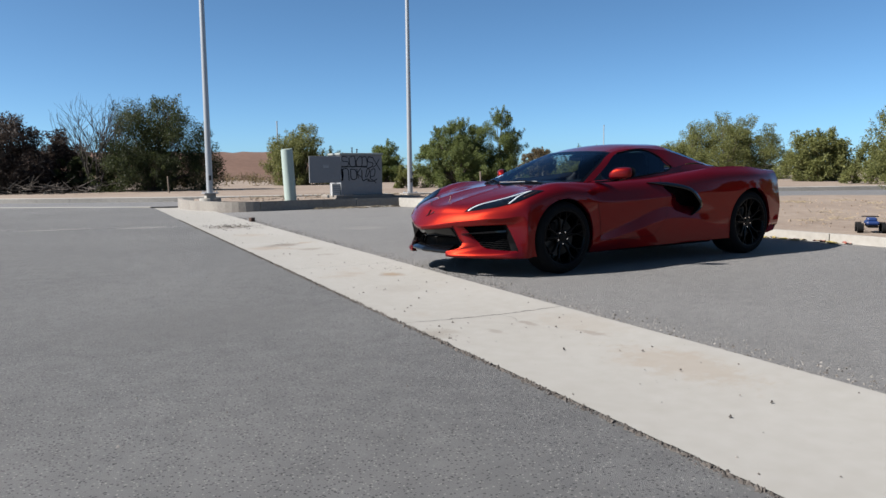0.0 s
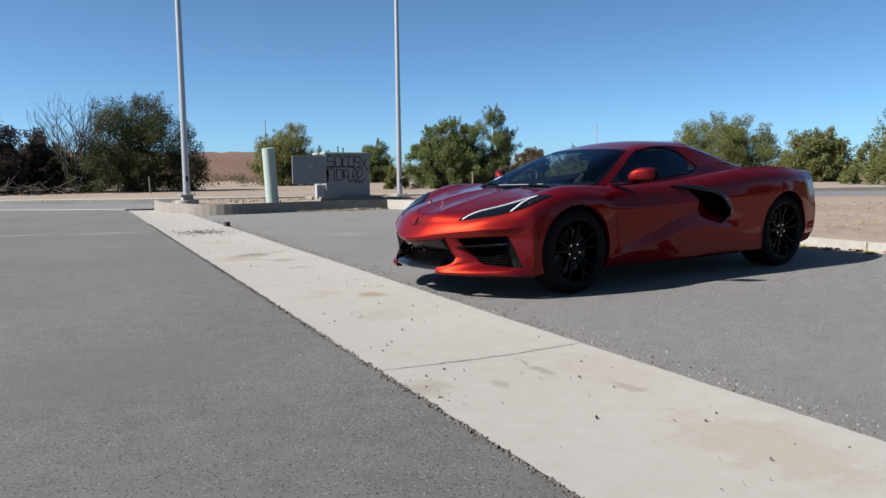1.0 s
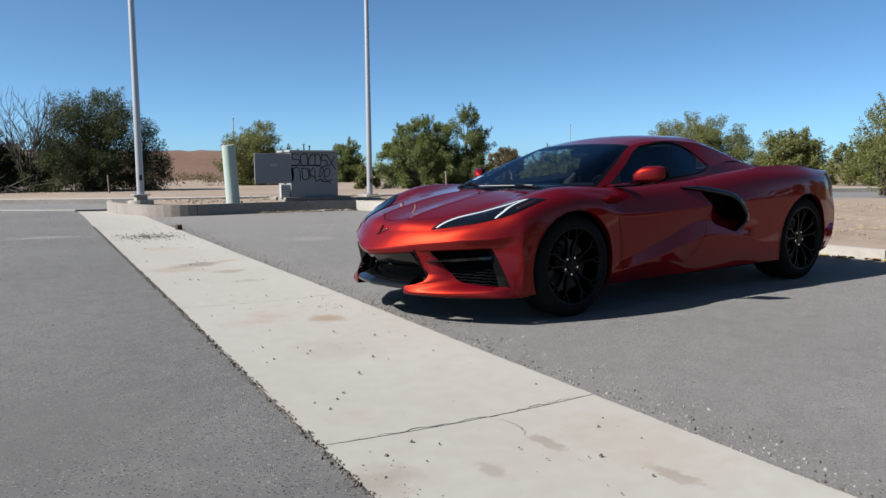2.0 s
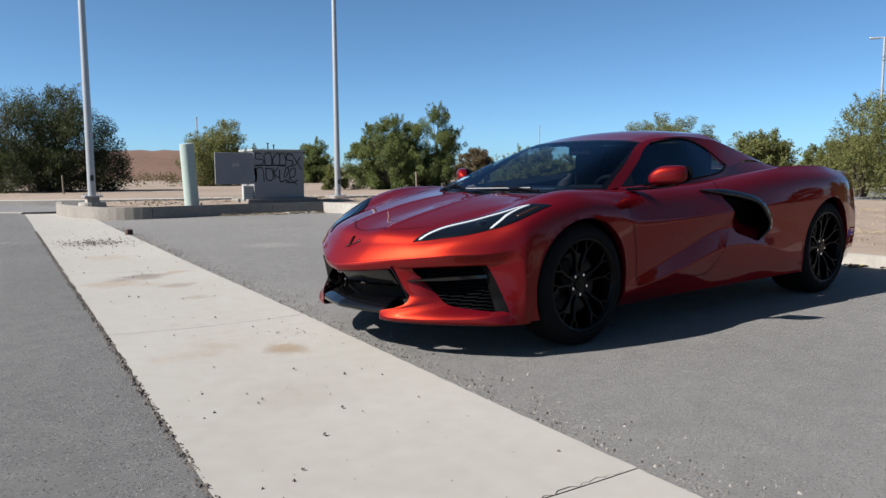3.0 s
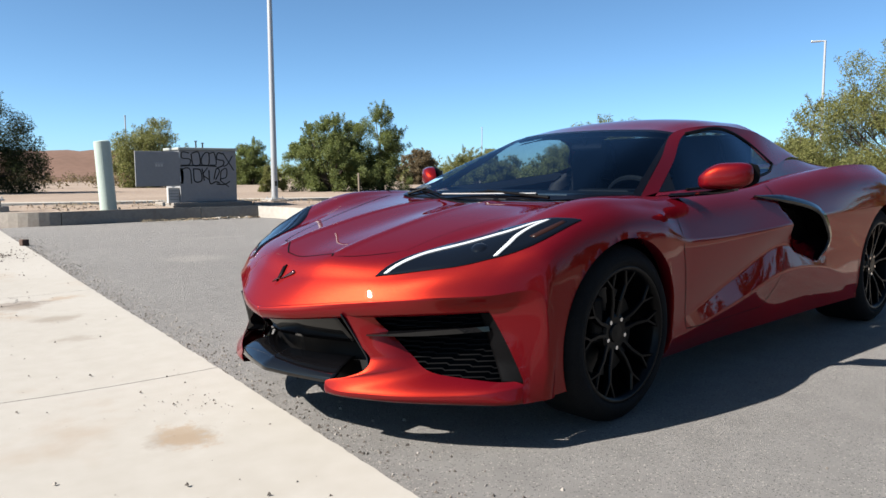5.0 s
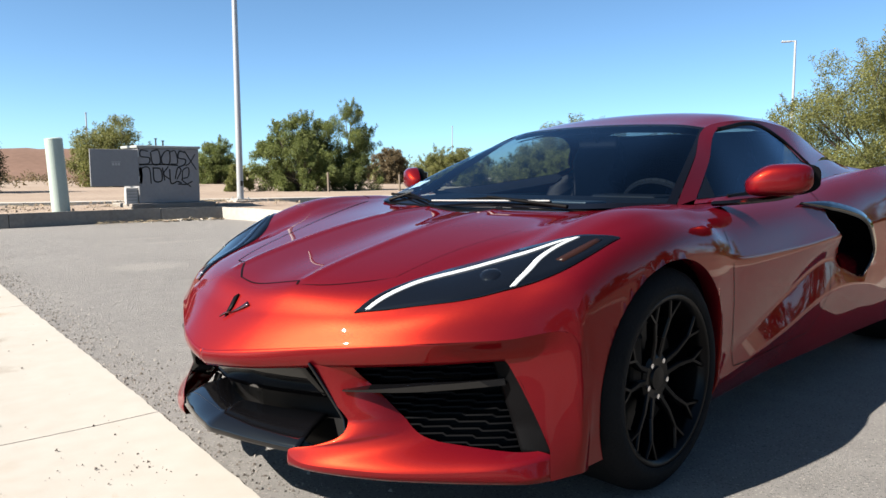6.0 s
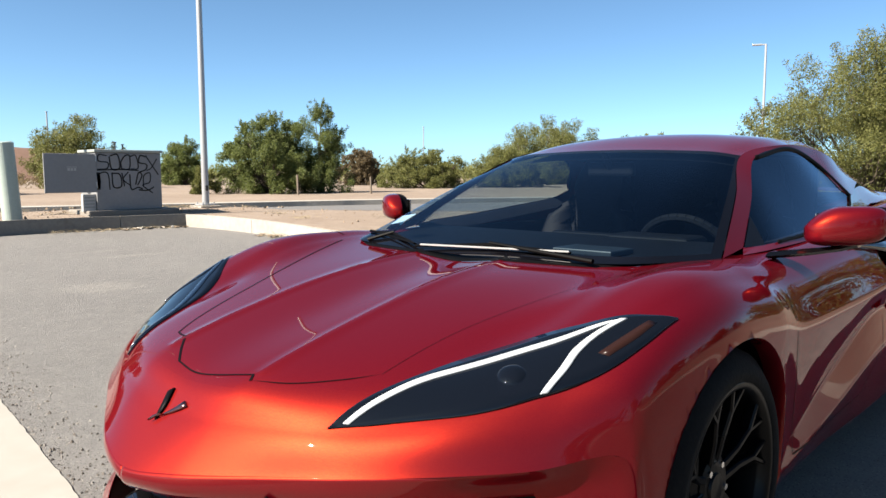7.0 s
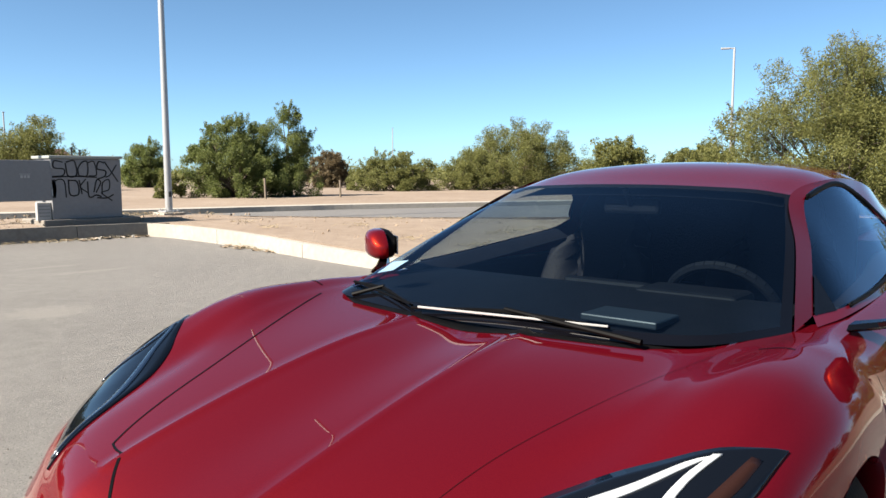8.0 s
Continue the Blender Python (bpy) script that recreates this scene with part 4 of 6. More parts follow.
for k, lamp in enumerate(lamps):
    for nm, u, lo_ in (("light_strip", d1u, d1l), ("light_hook", hkl, hkr)):
        A, B = resample(u, 30), resample(lo_, 30)
        B = [a * .12 + b * .88 for a, b in zip(A, B)]
        G = np.array([laid([A[i] * (1 - q / 3) + B[i] * q / 3 for q in range(4)], 2, 0.007)[0] for i in range(30)])
        sheet(nm, flipy(G) if k else G, SILVER if k else DRL, lamp, "bright white running light", thick=0.004)
    if k == 0:
        q, nn = near_body((.525, .645), 2)
        bm = bmesh.new()
        bmesh.ops.create_uvsphere(bm, u_segments=20, v_segments=10, radius=0.030)
        bmesh.ops.scale(bm, vec=(1, 1, 0.35), verts=bm.verts)
        bmesh.ops.transform(bm, matrix=Matrix.Translation(Vector(q)) @ Vector(nn).to_track_quat('Z', 'Y').to_matrix().to_4x4(), verts=bm.verts)
        part("projector_lens", bm, LAMPDARK, lamp, smooth=True)
        A, B = resample([(.40, .755), (.33, .775), (.27, .79)], 10), resample([(.395, .775), (.33, .795), (.265, .805)], 10)
        G = np.array([laid([A[i], B[i]], 2, 0.0048)[0] for i in range(10)])
        sheet("amber_marker", G, AMBER, lamp, "amber side marker", thick=0.001)

# shut lines
ribbon("hood_gap", [(.812, -.09), (.822, 0), (.812, .08), (.788, .178)], 2, .004, MATTEBLACK, both=False)
ribbon("hood_gap", [(.812, -.09), (.775, -.148), (.738, -.195)], 2, .0055, MATTEBLACK, both=False, n=14)
ribbon("hood_gap", [(.738, -.195), (.733, -.23), (.722, -.262)], 2, .0045, MATTEBLACK, both=False, n=10)
ribbon("hood_gap", [(.788, .176), (.795, .182), (.803, .188)], 2, .006, MATTEBLACK, both=False, n=8)
ribbon("hood_gap", [(.803, .186), (.765, .28), (.70, .37), (.65, .42)], 2, .003, MATTEBLACK, both=False, taper=True)
ribbon("hood_gap", [(.722, -.260), (.675, -.292), (.55, -.345), (.43, -.385), (.25, -.455), (.07, -.53), (-.09, -.60)], 2, .0045, MATTEBLACK, both=False)
ribbon("hood_gap", [(.65, .42), (.53, .43), (.41, .45), (.21, .51), (.0, .58), (-.08, .60)], 2, .0010, MATTEBLACK, both=False)
ribbon("fender_gap", [(-.15, .665), (-.155, .70), (-.16, .73)], 2, .006, MATTEBLACK)
ribbon("door_gap", [(-.40, .79), (-.385, .72), (-.395, .62), (-.43, .50), (-.45, .38), (-.46, .28)], 1, .0035, MATTEBLACK)
ribbon("door_gap", [(-1.33, .85), (-1.31, .81), (-1.29, .785)], 1, .006, MATTEBLACK, n=10)
ribbon("door_gap", [(-1.36, .535), (-1.33, .46), (-1.26, .36), (-1.17, .28)], 1, .003, MATTEBLACK)
ribbon("door_gap", [(-.46, .28), (-.8, .275), (-1.17, .28)], 1, .0035, MATTEBLACK)
ribbon("quarter_gap", [(-2.30, .24), (-2.29, .33), (-2.285, .42)], 1, .004, MATTEBLACK)

# side intake
def lerp_z(z, k):
    return z + (.62 - z) * k


cav = [np.array([x, near_body((x, z), 1)[0][1], z]) for x, z in SCOOP]
cen = sum(cav) / len(cav)
V, F = [], []
for k, (s_, dx, dy) in enumerate(((1.0, 0, 0.0), (0.94, -.03, -.05), (0.82, -.08, -.12), (0.4, -.10, -.14))):
    V += [cen + (p - cen) * np.array([s_, 1, s_]) + np.array([dx, dy, 0]) for p in cav]
nc = len(cav)
for k in range(3):
    F += [(k * nc + a, k * nc + (a + 1) % nc, (k + 1) * nc + (a + 1) % nc, (k + 1) * nc + a) for a in range(nc)]
F.append(tuple(3 * nc + a for a in range(nc)))
for sgn in (1, -1):
    raw("side_intake", [p * np.array([1, sgn, 1]) for p in V], F, MATTEBLACK, car, "deep black side air intake")
front = SCOOP[7:] + SCOOP[:1]
rampG = []
for x, z in front:
    y = near_body((x, z), 1)[0][1]
    rampG.append([(x + .004, y + .001, z), (x - .03, y - .012, z), (x - .09, y - .036, lerp_z(z, .30)), (x - .17, y - .075, lerp_z(z, .45))])
for sg in (1, -1):
    sheet("intake_ramp", np.array(rampG) * np.array([1, sg, 1]), PAINT, car)
ribbon("intake_blade", [(-1.10, .793), (-1.3, .782), (-1.48, .760), (-1.64, .727), (-1.73, .674), (-1.835, .566), (-1.785, .503), (-1.69, .457)], 1, .038, GLOSSBLACK, off=.016, label="gloss black intake blade", thick=.014, taper=True, n=60)

# arches: turned-in lips and dark liners
for (cx, cz), r in ((WF, AF), (WR, AR)):
    lip, liner = [], []
    for a in np.linspace(radians(-22), radians(202), 60):
        x, z = cx + r * math.cos(a), cz + r * math.sin(a)
        y = near_body((x, max(z, .19)), 1)[0][1]
        lip.append([(x, y + .001, z), (cx + (r - .006) * math.cos(a), y - .012, cz + (r - .006) * math.sin(a)), (cx + r * math.cos(a), y - .05, cz + r * math.sin(a))])
        liner.append([(cx + (r + .01) * math.cos(a), yy, cz + (r + .01) * math.sin(a)) for yy in (y - .045, .52)] + [(cx, .52, cz)])
    for sg in (1, -1):
        L_ = np.array(lip) * np.array([1, sg, 1])
        sheet("arch_lip", L_, PAINT, car)
        sheet("wheel_liner", np.array(liner) * np.array([1, sg, 1]), MATTEBLACK, car)

# front fascia
T1 = [(.992, 0, .398), (.962, .165, .412), (.877, .357, .432), (.795, .519, .446), (.698, .650, .456), (.572, .766, .463), (.43, .897, .466)]
T2 = [(.945, 0, .30), (.92, .16, .30), (.85, .355, .30), (.775, .53, .30), (.675, .665, .30), (.565, .80, .30), (.43, .906, .30)]
T3 = [(.935, 0, .185), (.925, .17, .18), (.90, .36, .17), (.82, .54, .165), (.70, .71, .165), (.58, .85, .165), (.43, .902, .165)]
edge = BODY[0, :6 * KV + 1]
FR = [np.array([[np.interp(k / 20 * KV, range(len(edge)), edge[:, q]) for q in range(3)] for k in range(121)])]
FR += [np.array(smoothline(sized(t), 20)) for t in (T1, T2, T3)]
# the corner runs on over the side of the body to the wheel opening
for f in range(4):
    run = []
    for k in range(1, 21):
        x, z = FR[f][120][0] - .045 * k / 20, FR[f][120][2]
        q = near_body((x, max(z, .20)), 1)[0]
        t = min(1, k / 8)
        run.append([x, FR[f][120][1] * (1 - t) + (q[1] + .0025 - .008 * (k / 20) ** 2) * t, z])
    FR[f] = np.concatenate([FR[f], run])


def fascia(a, z, inset=0.0):
    """A place on the nose: a runs 0 to 6 from the middle to the wheel, z is the height."""
    k = min(140, max(0, abs(a) * 20))
    i = int(min(139, k))
    pts = [f[i] * (1 - (k - i)) + f[i + 1] * (k - i) for f in FR]
    zs = [p[2] for p in pts]
    z = min(max(z, zs[3]), zs[0])
    for u, v in zip(pts, pts[1:]):
        if z <= u[2] + 1e-9 and z >= v[2] - 1e-9:
            t = (u[2] - z) / max(u[2] - v[2], 1e-6)
            p = u * (1 - t) + v * t
            break
    t = pts and (FR[2][i + 1] - FR[2][i])
    nrm = np.array([t[1], -t[0], 0]) / max(np.hypot(t[0], t[1]), 1e-6)
    p = p - nrm * inset
    p[2] = z
    return p * np.array([1, -1 if a < 0 else 1, 1])


def fpatch(name, fa, material, n=24, m=10, label="", thick=.012, both=True, smooth=True):
    """fa(s, t) gives (a, z, inset) over the unit square."""
    G = np.array([[fascia(*fa(i / n, j / m)) for j in range(m + 1)] for i in range(n + 1)])
    sheet(name, G, material, car, label, thick=thick, smooth=smooth)
    if both:
        sheet(name, flipy(G), material, car, label, thick=thick, smooth=smooth)


def lerp(a, b, t):
    return a + (b - a) * t


def knots(x, pts):
    return float(np.interp(x, [p[0] for p in pts], [p[1] for p in pts]))


def corner(a, h, z=None):
    """The front corner: one unbroken curve from the hood edge (h = 0) down to the lip (h = 1)."""
    k = min(139, int(a * 20))
    col = smoothline([f[k] * (1 - (a * 20 - k)) + f[k + 1] * (a * 20 - k) for f in FR], 8)
    zs = [p[2] for p in col]
    z = lerp(zs[0], .172, h) if z is None else z
    return np.array([float(np.interp(-z, [-q for q in zs], [p[i] for p in col])) for i in range(2)] + [z])


def ease(x, lo, hi):
    t = min(1, max(0, (x - lo) / (hi - lo)))
    return t * t * (3 - 2 * t)


# the band under the hood edge melts into the corners
G = []
for i in range(108):
    row = []
    for t in np.linspace(0, 1, 8):
        p = FR[0][i] * (1 - t) + FR[1][i] * t + np.array([.012 * math.sin(math.pi * t) * max(0, 1 - i / 100), 0, 0])
        w = ease(i / 20, 3.2, 4.9)
        row.append(p * (1 - w) + (corner(i / 20, 0, p[2]) - np.array([.0015, .0015, 0])) * w)
    G.append(row)
G = np.array(G)
sheet("bumper_band", G, PAINT, car, thick=.012)
sheet("bumper_band", flipy(G), PAINT, car, thick=.012)

# one panel runs down beside the grille, out to a pointed tip, and along under the vent
outer = [(1.99, .462, -.002), (2.10, .405, -.004), (2.24, .350, -.006), (2.45, .300, -.008), (2.40, .262, -.012), (2.08, .236, -.020), (1.68, .216, -.026), (1.90, .192, -.024), (2.58, .193, -.022), (3.48, .196, -.020), (4.44, .206, -.014), (5.10, .218, -.003), (5.62, .222, .004)]
inner = [(2.56, .466, .004), (2.62, .425, .022), (2.84, .382, .036), (3.06, .340, .040), (3.24, .308, .042), (3.36, .288, .042), (3.46, .274, .042), (3.58, .262, .042), (3.76, .252, .042), (4.02, .246, .040), (4.48, .240, .034), (4.98, .236, .026), (5.50, .240, .014)]
OU, IN = smoothline(outer, 6), smoothline(inner, 6)
G = np.array([[fascia(p[0] * (1 - t) + q[0] * t, p[1] * (1 - t) + q[1] * t, p[2] * (1 - t ** 1.8) + q[2] * t ** 1.8) for t in np.linspace(0, 1, 13)] for p, q in zip(OU, IN)])
sheet("bumper_blade", G, PAINT, car)
sheet("bumper_blade", flipy(G), PAINT, car)
# its underside turns back below the crease
G = np.array([[fascia(p[0], lerp(p[1], .168, t), p[2] + .020 * t ** 2 * (1 - ease(p[0], 4.5, 5.3)) + (.06 if t > .95 else 0)) for t in (0, .3, .6, .9, 1)] for p in OU[36:]])
sheet("lower_lip", G, PAINT, car)
sheet("lower_lip", flipy(G), PAINT, car)
G = np.array([[corner(lerp(knots(z0, [(.172, 5.40), (.24, 5.46), (.40, 5.15), (.45, 5.04), (.462, 5.0), (.52, 4.95)]), 6.999, j / 14), i / 30) for j in range(15)] for i, z0 in enumerate(np.linspace(.52, .172, 31))])
sheet("bumper_corner", G, PAINT, car)
sheet("bumper_corner", flipy(G), PAINT, car)
fpatch("vent_cheek", lambda s, t: (lerp(lerp(4.80, 5.02, s), lerp(5.07, 5.52, s), t), lerp(.462, .230, s), lerp(.040, .003, t)), MATTEBLACK, 24, 8, "dark grey vent cheek")
fpatch("vent_back", lambda s, t: (lerp(2.3, 5.3, s), lerp(.465, .20, t), .085), MATTEBLACK)
for k in range(13):
    z = .448 - k * .0178
    if abs(z - .395) < .014:
        continue
    a0 = knots(z, [(.25, 3.50), (.45, 2.60)])
    a1 = knots(z, [(.23, 5.04), (.47, 4.84)])
    fpatch("vent_slat", lambda s, t: (lerp(a0 - .5, a1, s), z - .008 * t - .012 * s + .006 * ((lerp(a0 - .5, a1, s) * 2.2 + .25 * k) % 1 - .5), lerp(.045, .07, t)), MATTEBLACK, n=44, m=2, thick=.004, smooth=False)
fpatch("vent_fin", lambda s, t: (lerp(2.43, 4.95, s), lerp(.378, .408, s) + lerp(.5, -.5, t) * lerp(.003, .016, min(1, s * 2)), -.006 + .022 * s), GLOSSBLACK, n=20, m=1, label="gloss black horizontal fin", thick=.05, smooth=False)
fpatch("plate_panel", lambda s, t: (lerp(-1.82, 1.82, s) * lerp(1, 1.10, t), lerp(.432, .335, t), lerp(.012, .046, t)), GLOSSBLACK, n=40, m=6, label="gloss black blank plate panel", both=False)
fpatch("grille_frame", lambda s, t: (lerp(lerp(1.78, 2.30, s), lerp(2.0, 2.44, s), t), lerp(.445, .268, s), lerp(.06, lerp(-.016, -.006, s), t)), GLOSSBLACK, label="gloss black frame beside the plate panel", thick=.006)
fpatch("grille_back", lambda s, t: (lerp(-2.9, 2.9, s), lerp(.44, .18, t), .12), MATTEBLACK, n=40, both=False)
fpatch("splitter", lambda s, t: (lerp(-1.82, 1.82, s), [.272, .256, .228, .210, .195][round(t * 4)], [.10, .03, -.018, -.022, .02][round(t * 4)] - .036 * (1 - abs(2 * s - 1))), GLOSSBLACK, n=50, m=4, label="gloss black front splitter", both=False, thick=.01)
# tail
TB = np.array([[BODY[-1, j] * np.array([1, k, 1]) + np.array([-.07 * (1 - k * k), 0, 0]) for k in np.linspace(1, -1, 17)] for j in range(0, NV, 3)])
sheet("rear_bumper", TB, PAINT, car)
for sg in (1, -1):
    for yo in (.34, .58):
        bm = bmesh.new()
        box(bm, -3.46, sg * yo, .79, .03, .17, .06, .012)
        part("tail_light", bm, AMBER, car, "red tail light")

# underside
bm = bmesh.new()
box(bm, -1.35, 0, .30, 3.8, 1.02, .34, .02)
box(bm, -1.32, 0, .27, 1.78, 1.46, .24, .02)
box(bm, -3.14, 0, .36, .30, 1.50, .26, .02)
part("underbody", bm, MATTEBLACK, car, "black underbody")

# cabin
bm = bmesh.new()
box(bm, -1.66, 0, .733, .05, 1.06, .766, .02)
part("bulkhead", bm, CABIN, car)
bm = bmesh.new()
box(bm, -2.32, 0, .915, 1.2, .86, .03, .01)
part("engine_cover", bm, MATTEBLACK, car, "matte black engine cover")
dash = [[(-.12, y, .775), (-.30, y, .80), (-.62, y, .825), (-.78, y, .80), (-.84, y, .72), (-.82, y, .45)] for y in (-.66, -.45, -.2, 0, .2, .45, .66)]
sheet("dashboard", spline_grid(dash, 5, 5), CABIN, car, "dark leather dashboard")
bm = bmesh.new()
box(bm, -.80, -.02, .775, .05, .30, .09, .012)
part("centre_screen", bm, CABIN, car)
bm = bmesh.new()
box(bm, -.70, .31, .815, .16, .30, .04, .018)
part("instrument_hood", bm, CABIN, car)
bm = bmesh.new()
box(bm, -.30, .31, .812, .13, .20, .018, .004)
part("display_cover", bm, CABINGREY, car)
bm = bmesh.new()
box(bm, -1.15, -.03, .52, .9, .16, .40, .03)
part("centre_console", bm, CABIN, car)
for sg in (1, -1):
    bm = bmesh.new()
    box(bm, -1.0, sg * .70, .60, 1.35, .05, .42, .02)
    part("door_card", bm, CABIN, car)
me = bpy.data.meshes.new("steering_wheel")
wheel_bm = bmesh.new()
for k in range(36):
    a, b = 2 * math.pi * k / 36, 2 * math.pi * (k + 1) / 36
    cone(wheel_bm, (0, .172 * math.cos(a), .160 * math.sin(a)), (0, .172 * math.cos(b), .160 * math.sin(b)), .016, .016, 8)
box(wheel_bm, 0, 0, -.01, .03, .30, .035, .008)
box(wheel_bm, 0, 0, -.02, .05, .12, .10, .02)
bmesh.ops.transform(wheel_bm, matrix=pose(-.93, .31, .738, 0, 24, 0), verts=wheel_bm.verts)
part("steering_wheel", wheel_bm, CABIN, car, "dark leather steering wheel")


def seat(y):
    s = part("seat", box(bmesh.new(), -1.12, y, .38, .50, .46, .16, .05), CABIN, car, "black sport seat")
    bm = bmesh.new()
    g = spline_grid([[(-1.30, y + o, .42), (-1.40, y + o * 1.05, .62), (-1.47, y + o * .9, .82), (-1.52, y + o * .55, .98), (-1.56, y + o * .4, 1.06)] for o in (-.24, -.20, -.10, 0, .10, .20, .24)], 3, 4)
    for k, row in enumerate(g):
        for v in row:
            v[0] += .06 if abs(v[1] / SIZE[1] - y) > .17 else 0
    sheet("backrest", g, CABIN, s, thick=.09)
    return s


seat(.36)
seat(-.36)
bm = bmesh.new()
box(bm, -.93, 0, 1.055, .03, .20, .055, .012)
cone(bm, (-.92, 0, 1.06), (-.88, 0, 1.115), .012, .012, 8)
part("rear_view_mirror", bm, CABIN, car)

# dark ledges under the side windows
ledge = np.array([[(x, y - .006, z + .004), (x, y - .03, z + .002), (x, y - .09, z - .03)] for x, y, z in (p for p in smoothline(gbot[:5], 6))]) * SIZE
sheet("window_ledge", ledge, CABIN, car)
sheet("window_ledge", flipy(ledge), CABIN, car)

# cowl, wipers
rows = []
for y in np.linspace(-.575, .575, 49):
    x0 = glass_foot(y)
    rows.append([laid([(x, y)], 2, o)[0][0] for x, o in ((x0 + .018, .001), (x0 + .012, .004), (x0, .006), (x0 - .03, .010))])
sheet("cowl", np.array(rows), MATTEBLACK, car, "black cowl panel")


# pale edge for the near wiper only; the far one stays black
WIPEREDGE = mat("pale_wiper_edge", (.30, .30, .30), .35, .3)


def wiper(a, b, arm, edge):
    bm = bmesh.new()
    a, b, arm = Vector(a), Vector(b), Vector(arm)
    mid = (a + b) / 2 + Vector((-.012, 0, .012))
    cone(bm, a, mid, .004, .006, 6)
    cone(bm, mid, b, .006, .004, 6)
    w = part("wiper", bm, MATTEBLACK, car, "black windscreen wiper")
    bm = bmesh.new()
    cone(bm, a * 0.9 + mid * 0.1 + Vector((.008, 0, .004)), b + Vector((.008, 0, .004)), .0032, .0028, 6)
    part("spoiler_edge", bm, edge, w)
    bm = bmesh.new()
    cone(bm, arm, mid + Vector((0, 0, .006)), .007, .005, 8)
    part("arm", bm, MATTEBLACK, w)


wiper((-.052, -.19, .812), (-.105, .36, .824), (-.065, .455, .812), WIPEREDGE)
wiper((-.185, -.555, .832), (-.065, -.20, .815), (-.10, -.47, .812), MATTEBLACK)

# badge: two plain swept wings
BADGE = mat("dark_bright_metal", (0.20, 0.10, 0.10), 0.22, 1.0)
band("badge", [(.918, -.020), (.893, .018), (.872, .052)], [(.908, -.012), (.892, .030), (.877, .066)], 2, BADGE, "small dark-bright winged badge", off=.006, n=10, m=2, thick=.005, both=False)
G = np.array([laid([p, q], 2, .006)[0] for p, q in (((.912, -.006), (.905, -.012)), ((.888, -.006), (.891, -.020)), ((.862, -.012), (.869, -.027)))])
sheet("badge", G, MATTEBLACK, car, "small dark winged badge", thick=.005)


# pale sticker in the far lower corner of the windscreen
raw("sticker", [(-.265, -.535, .852), (-.315, -.515, .884), (-.325, -.455, .893), (-.270, -.470, .866)], [(0, 1, 2, 3)], mat("pale_sticker", (.45, .52, .58), .4), car, "small pale windscreen sticker")


# mirrors
def door_mirror(sg):
    """A swept shell that is low and round at its inner end, with a black rear housing, glass and a blade-like arm."""
    place = pose(-.650, .902, .892, 0, 0, 32) @ Matrix.Scale(.93, 4)

    def shaped(front):
        bm = bmesh.new()
        bmesh.ops.create_uvsphere(bm, u_segments=36, v_segments=20, radius=1)
        for v in bm.verts:
            x, y, z = v.co
            sq = lambda q, k: math.copysign(abs(q) ** k, q)
            tall = .062 * (1 - .72 * max(0, -y) ** 1.5) if z > 0 else .056 * (1 - .12 * max(0, y))
            zz = sq(z, .55) * tall
            deep = (.068 if x > 0 else (.006 if front else .042)) * (1 - .25 * max(0, y))
            v.co = Vector((sq(x, .8) * deep, sq(y, .62) * .116, zz + .008 * y))
            if not front:
                v.co *= .97
                v.co.x = min(v.co.x, .010) - .012
                v.co.y += .030
        bmesh.ops.transform(bm, matrix=place, verts=bm.verts)
        for v in bm.verts:
            v.co.y *= sg
        if sg < 0:
            bmesh.ops.reverse_faces(bm, faces=bm.faces)
        return bm
    m_ = part("door_mirror", shaped(True), PAINT, car, "red door mirror shell", True)
    part("mirror_housing", shaped(False), MATTEBLACK, m_, "black rear housing", True)
    bm = bmesh.new()
    line = [(-.50, .758, .816, .050), (-.545, .80, .819, .044), (-.60, .845, .824, .036), (-.655, .895, .832, .030), (-.69, .93, .842, .024)]
    rings = []
    for x, y, z, w in line:
        rings.append([bm.verts.new((x + o * w, sg * y, z + e)) for o, e in ((-1, 0), (-.6, .010), (.6, .010), (1, 0), (.6, -.008), (-.6, -.008))])
    for p, q in zip(rings, rings[1:]):
        for k in range(6):
            bm.faces.new((p[k], p[(k + 1) % 6], q[(k + 1) % 6], q[k]))
    bm.faces.new(rings[0][::-1])
    bm.faces.new(rings[-1])
    bmesh.ops.recalc_face_normals(bm, faces=bm.faces)
    part("mirror_foot", bm, GLOSSBLACK, m_, "gloss black mirror foot")
    bm = bmesh.new()
    box(bm, 0, 0, 0, .006, .17, .075, .003, place @ Matrix.Translation((-.050, .012, 0)))
    for v in bm.verts:
        v.co.y *= sg
    part("mirror_glass", bm, SILVER, m_, "mirror glass")
    bm = bmesh.new()
    box(bm, 0, 0, 0, .035, .05, .006, .002, place @ Matrix.Translation((-.030, .098, -.022)))
    for v in bm.verts:
        v.co.y *= sg
    part("turn_signal", bm, WHITE, m_, "pale turn signal strip")


door_mirror(1)
door_mirror(-1)


# wheels
def lathe(profile, seg=64):
    bm = bmesh.new()
    rings = []
    for k in range(seg):
        a = 2 * math.pi * k / seg
        rings.append([bm.verts.new((r * math.cos(a), y, r * math.sin(a))) for y, r in profile])
    for k in range(seg):
        p, q = rings[k], rings[(k + 1) % seg]
        for j in range(len(profile) - 1):
            bm.faces.new((p[j], p[j + 1], q[j + 1], q[j]))
    bmesh.ops.recalc_face_normals(bm, faces=bm.faces)
    return bm


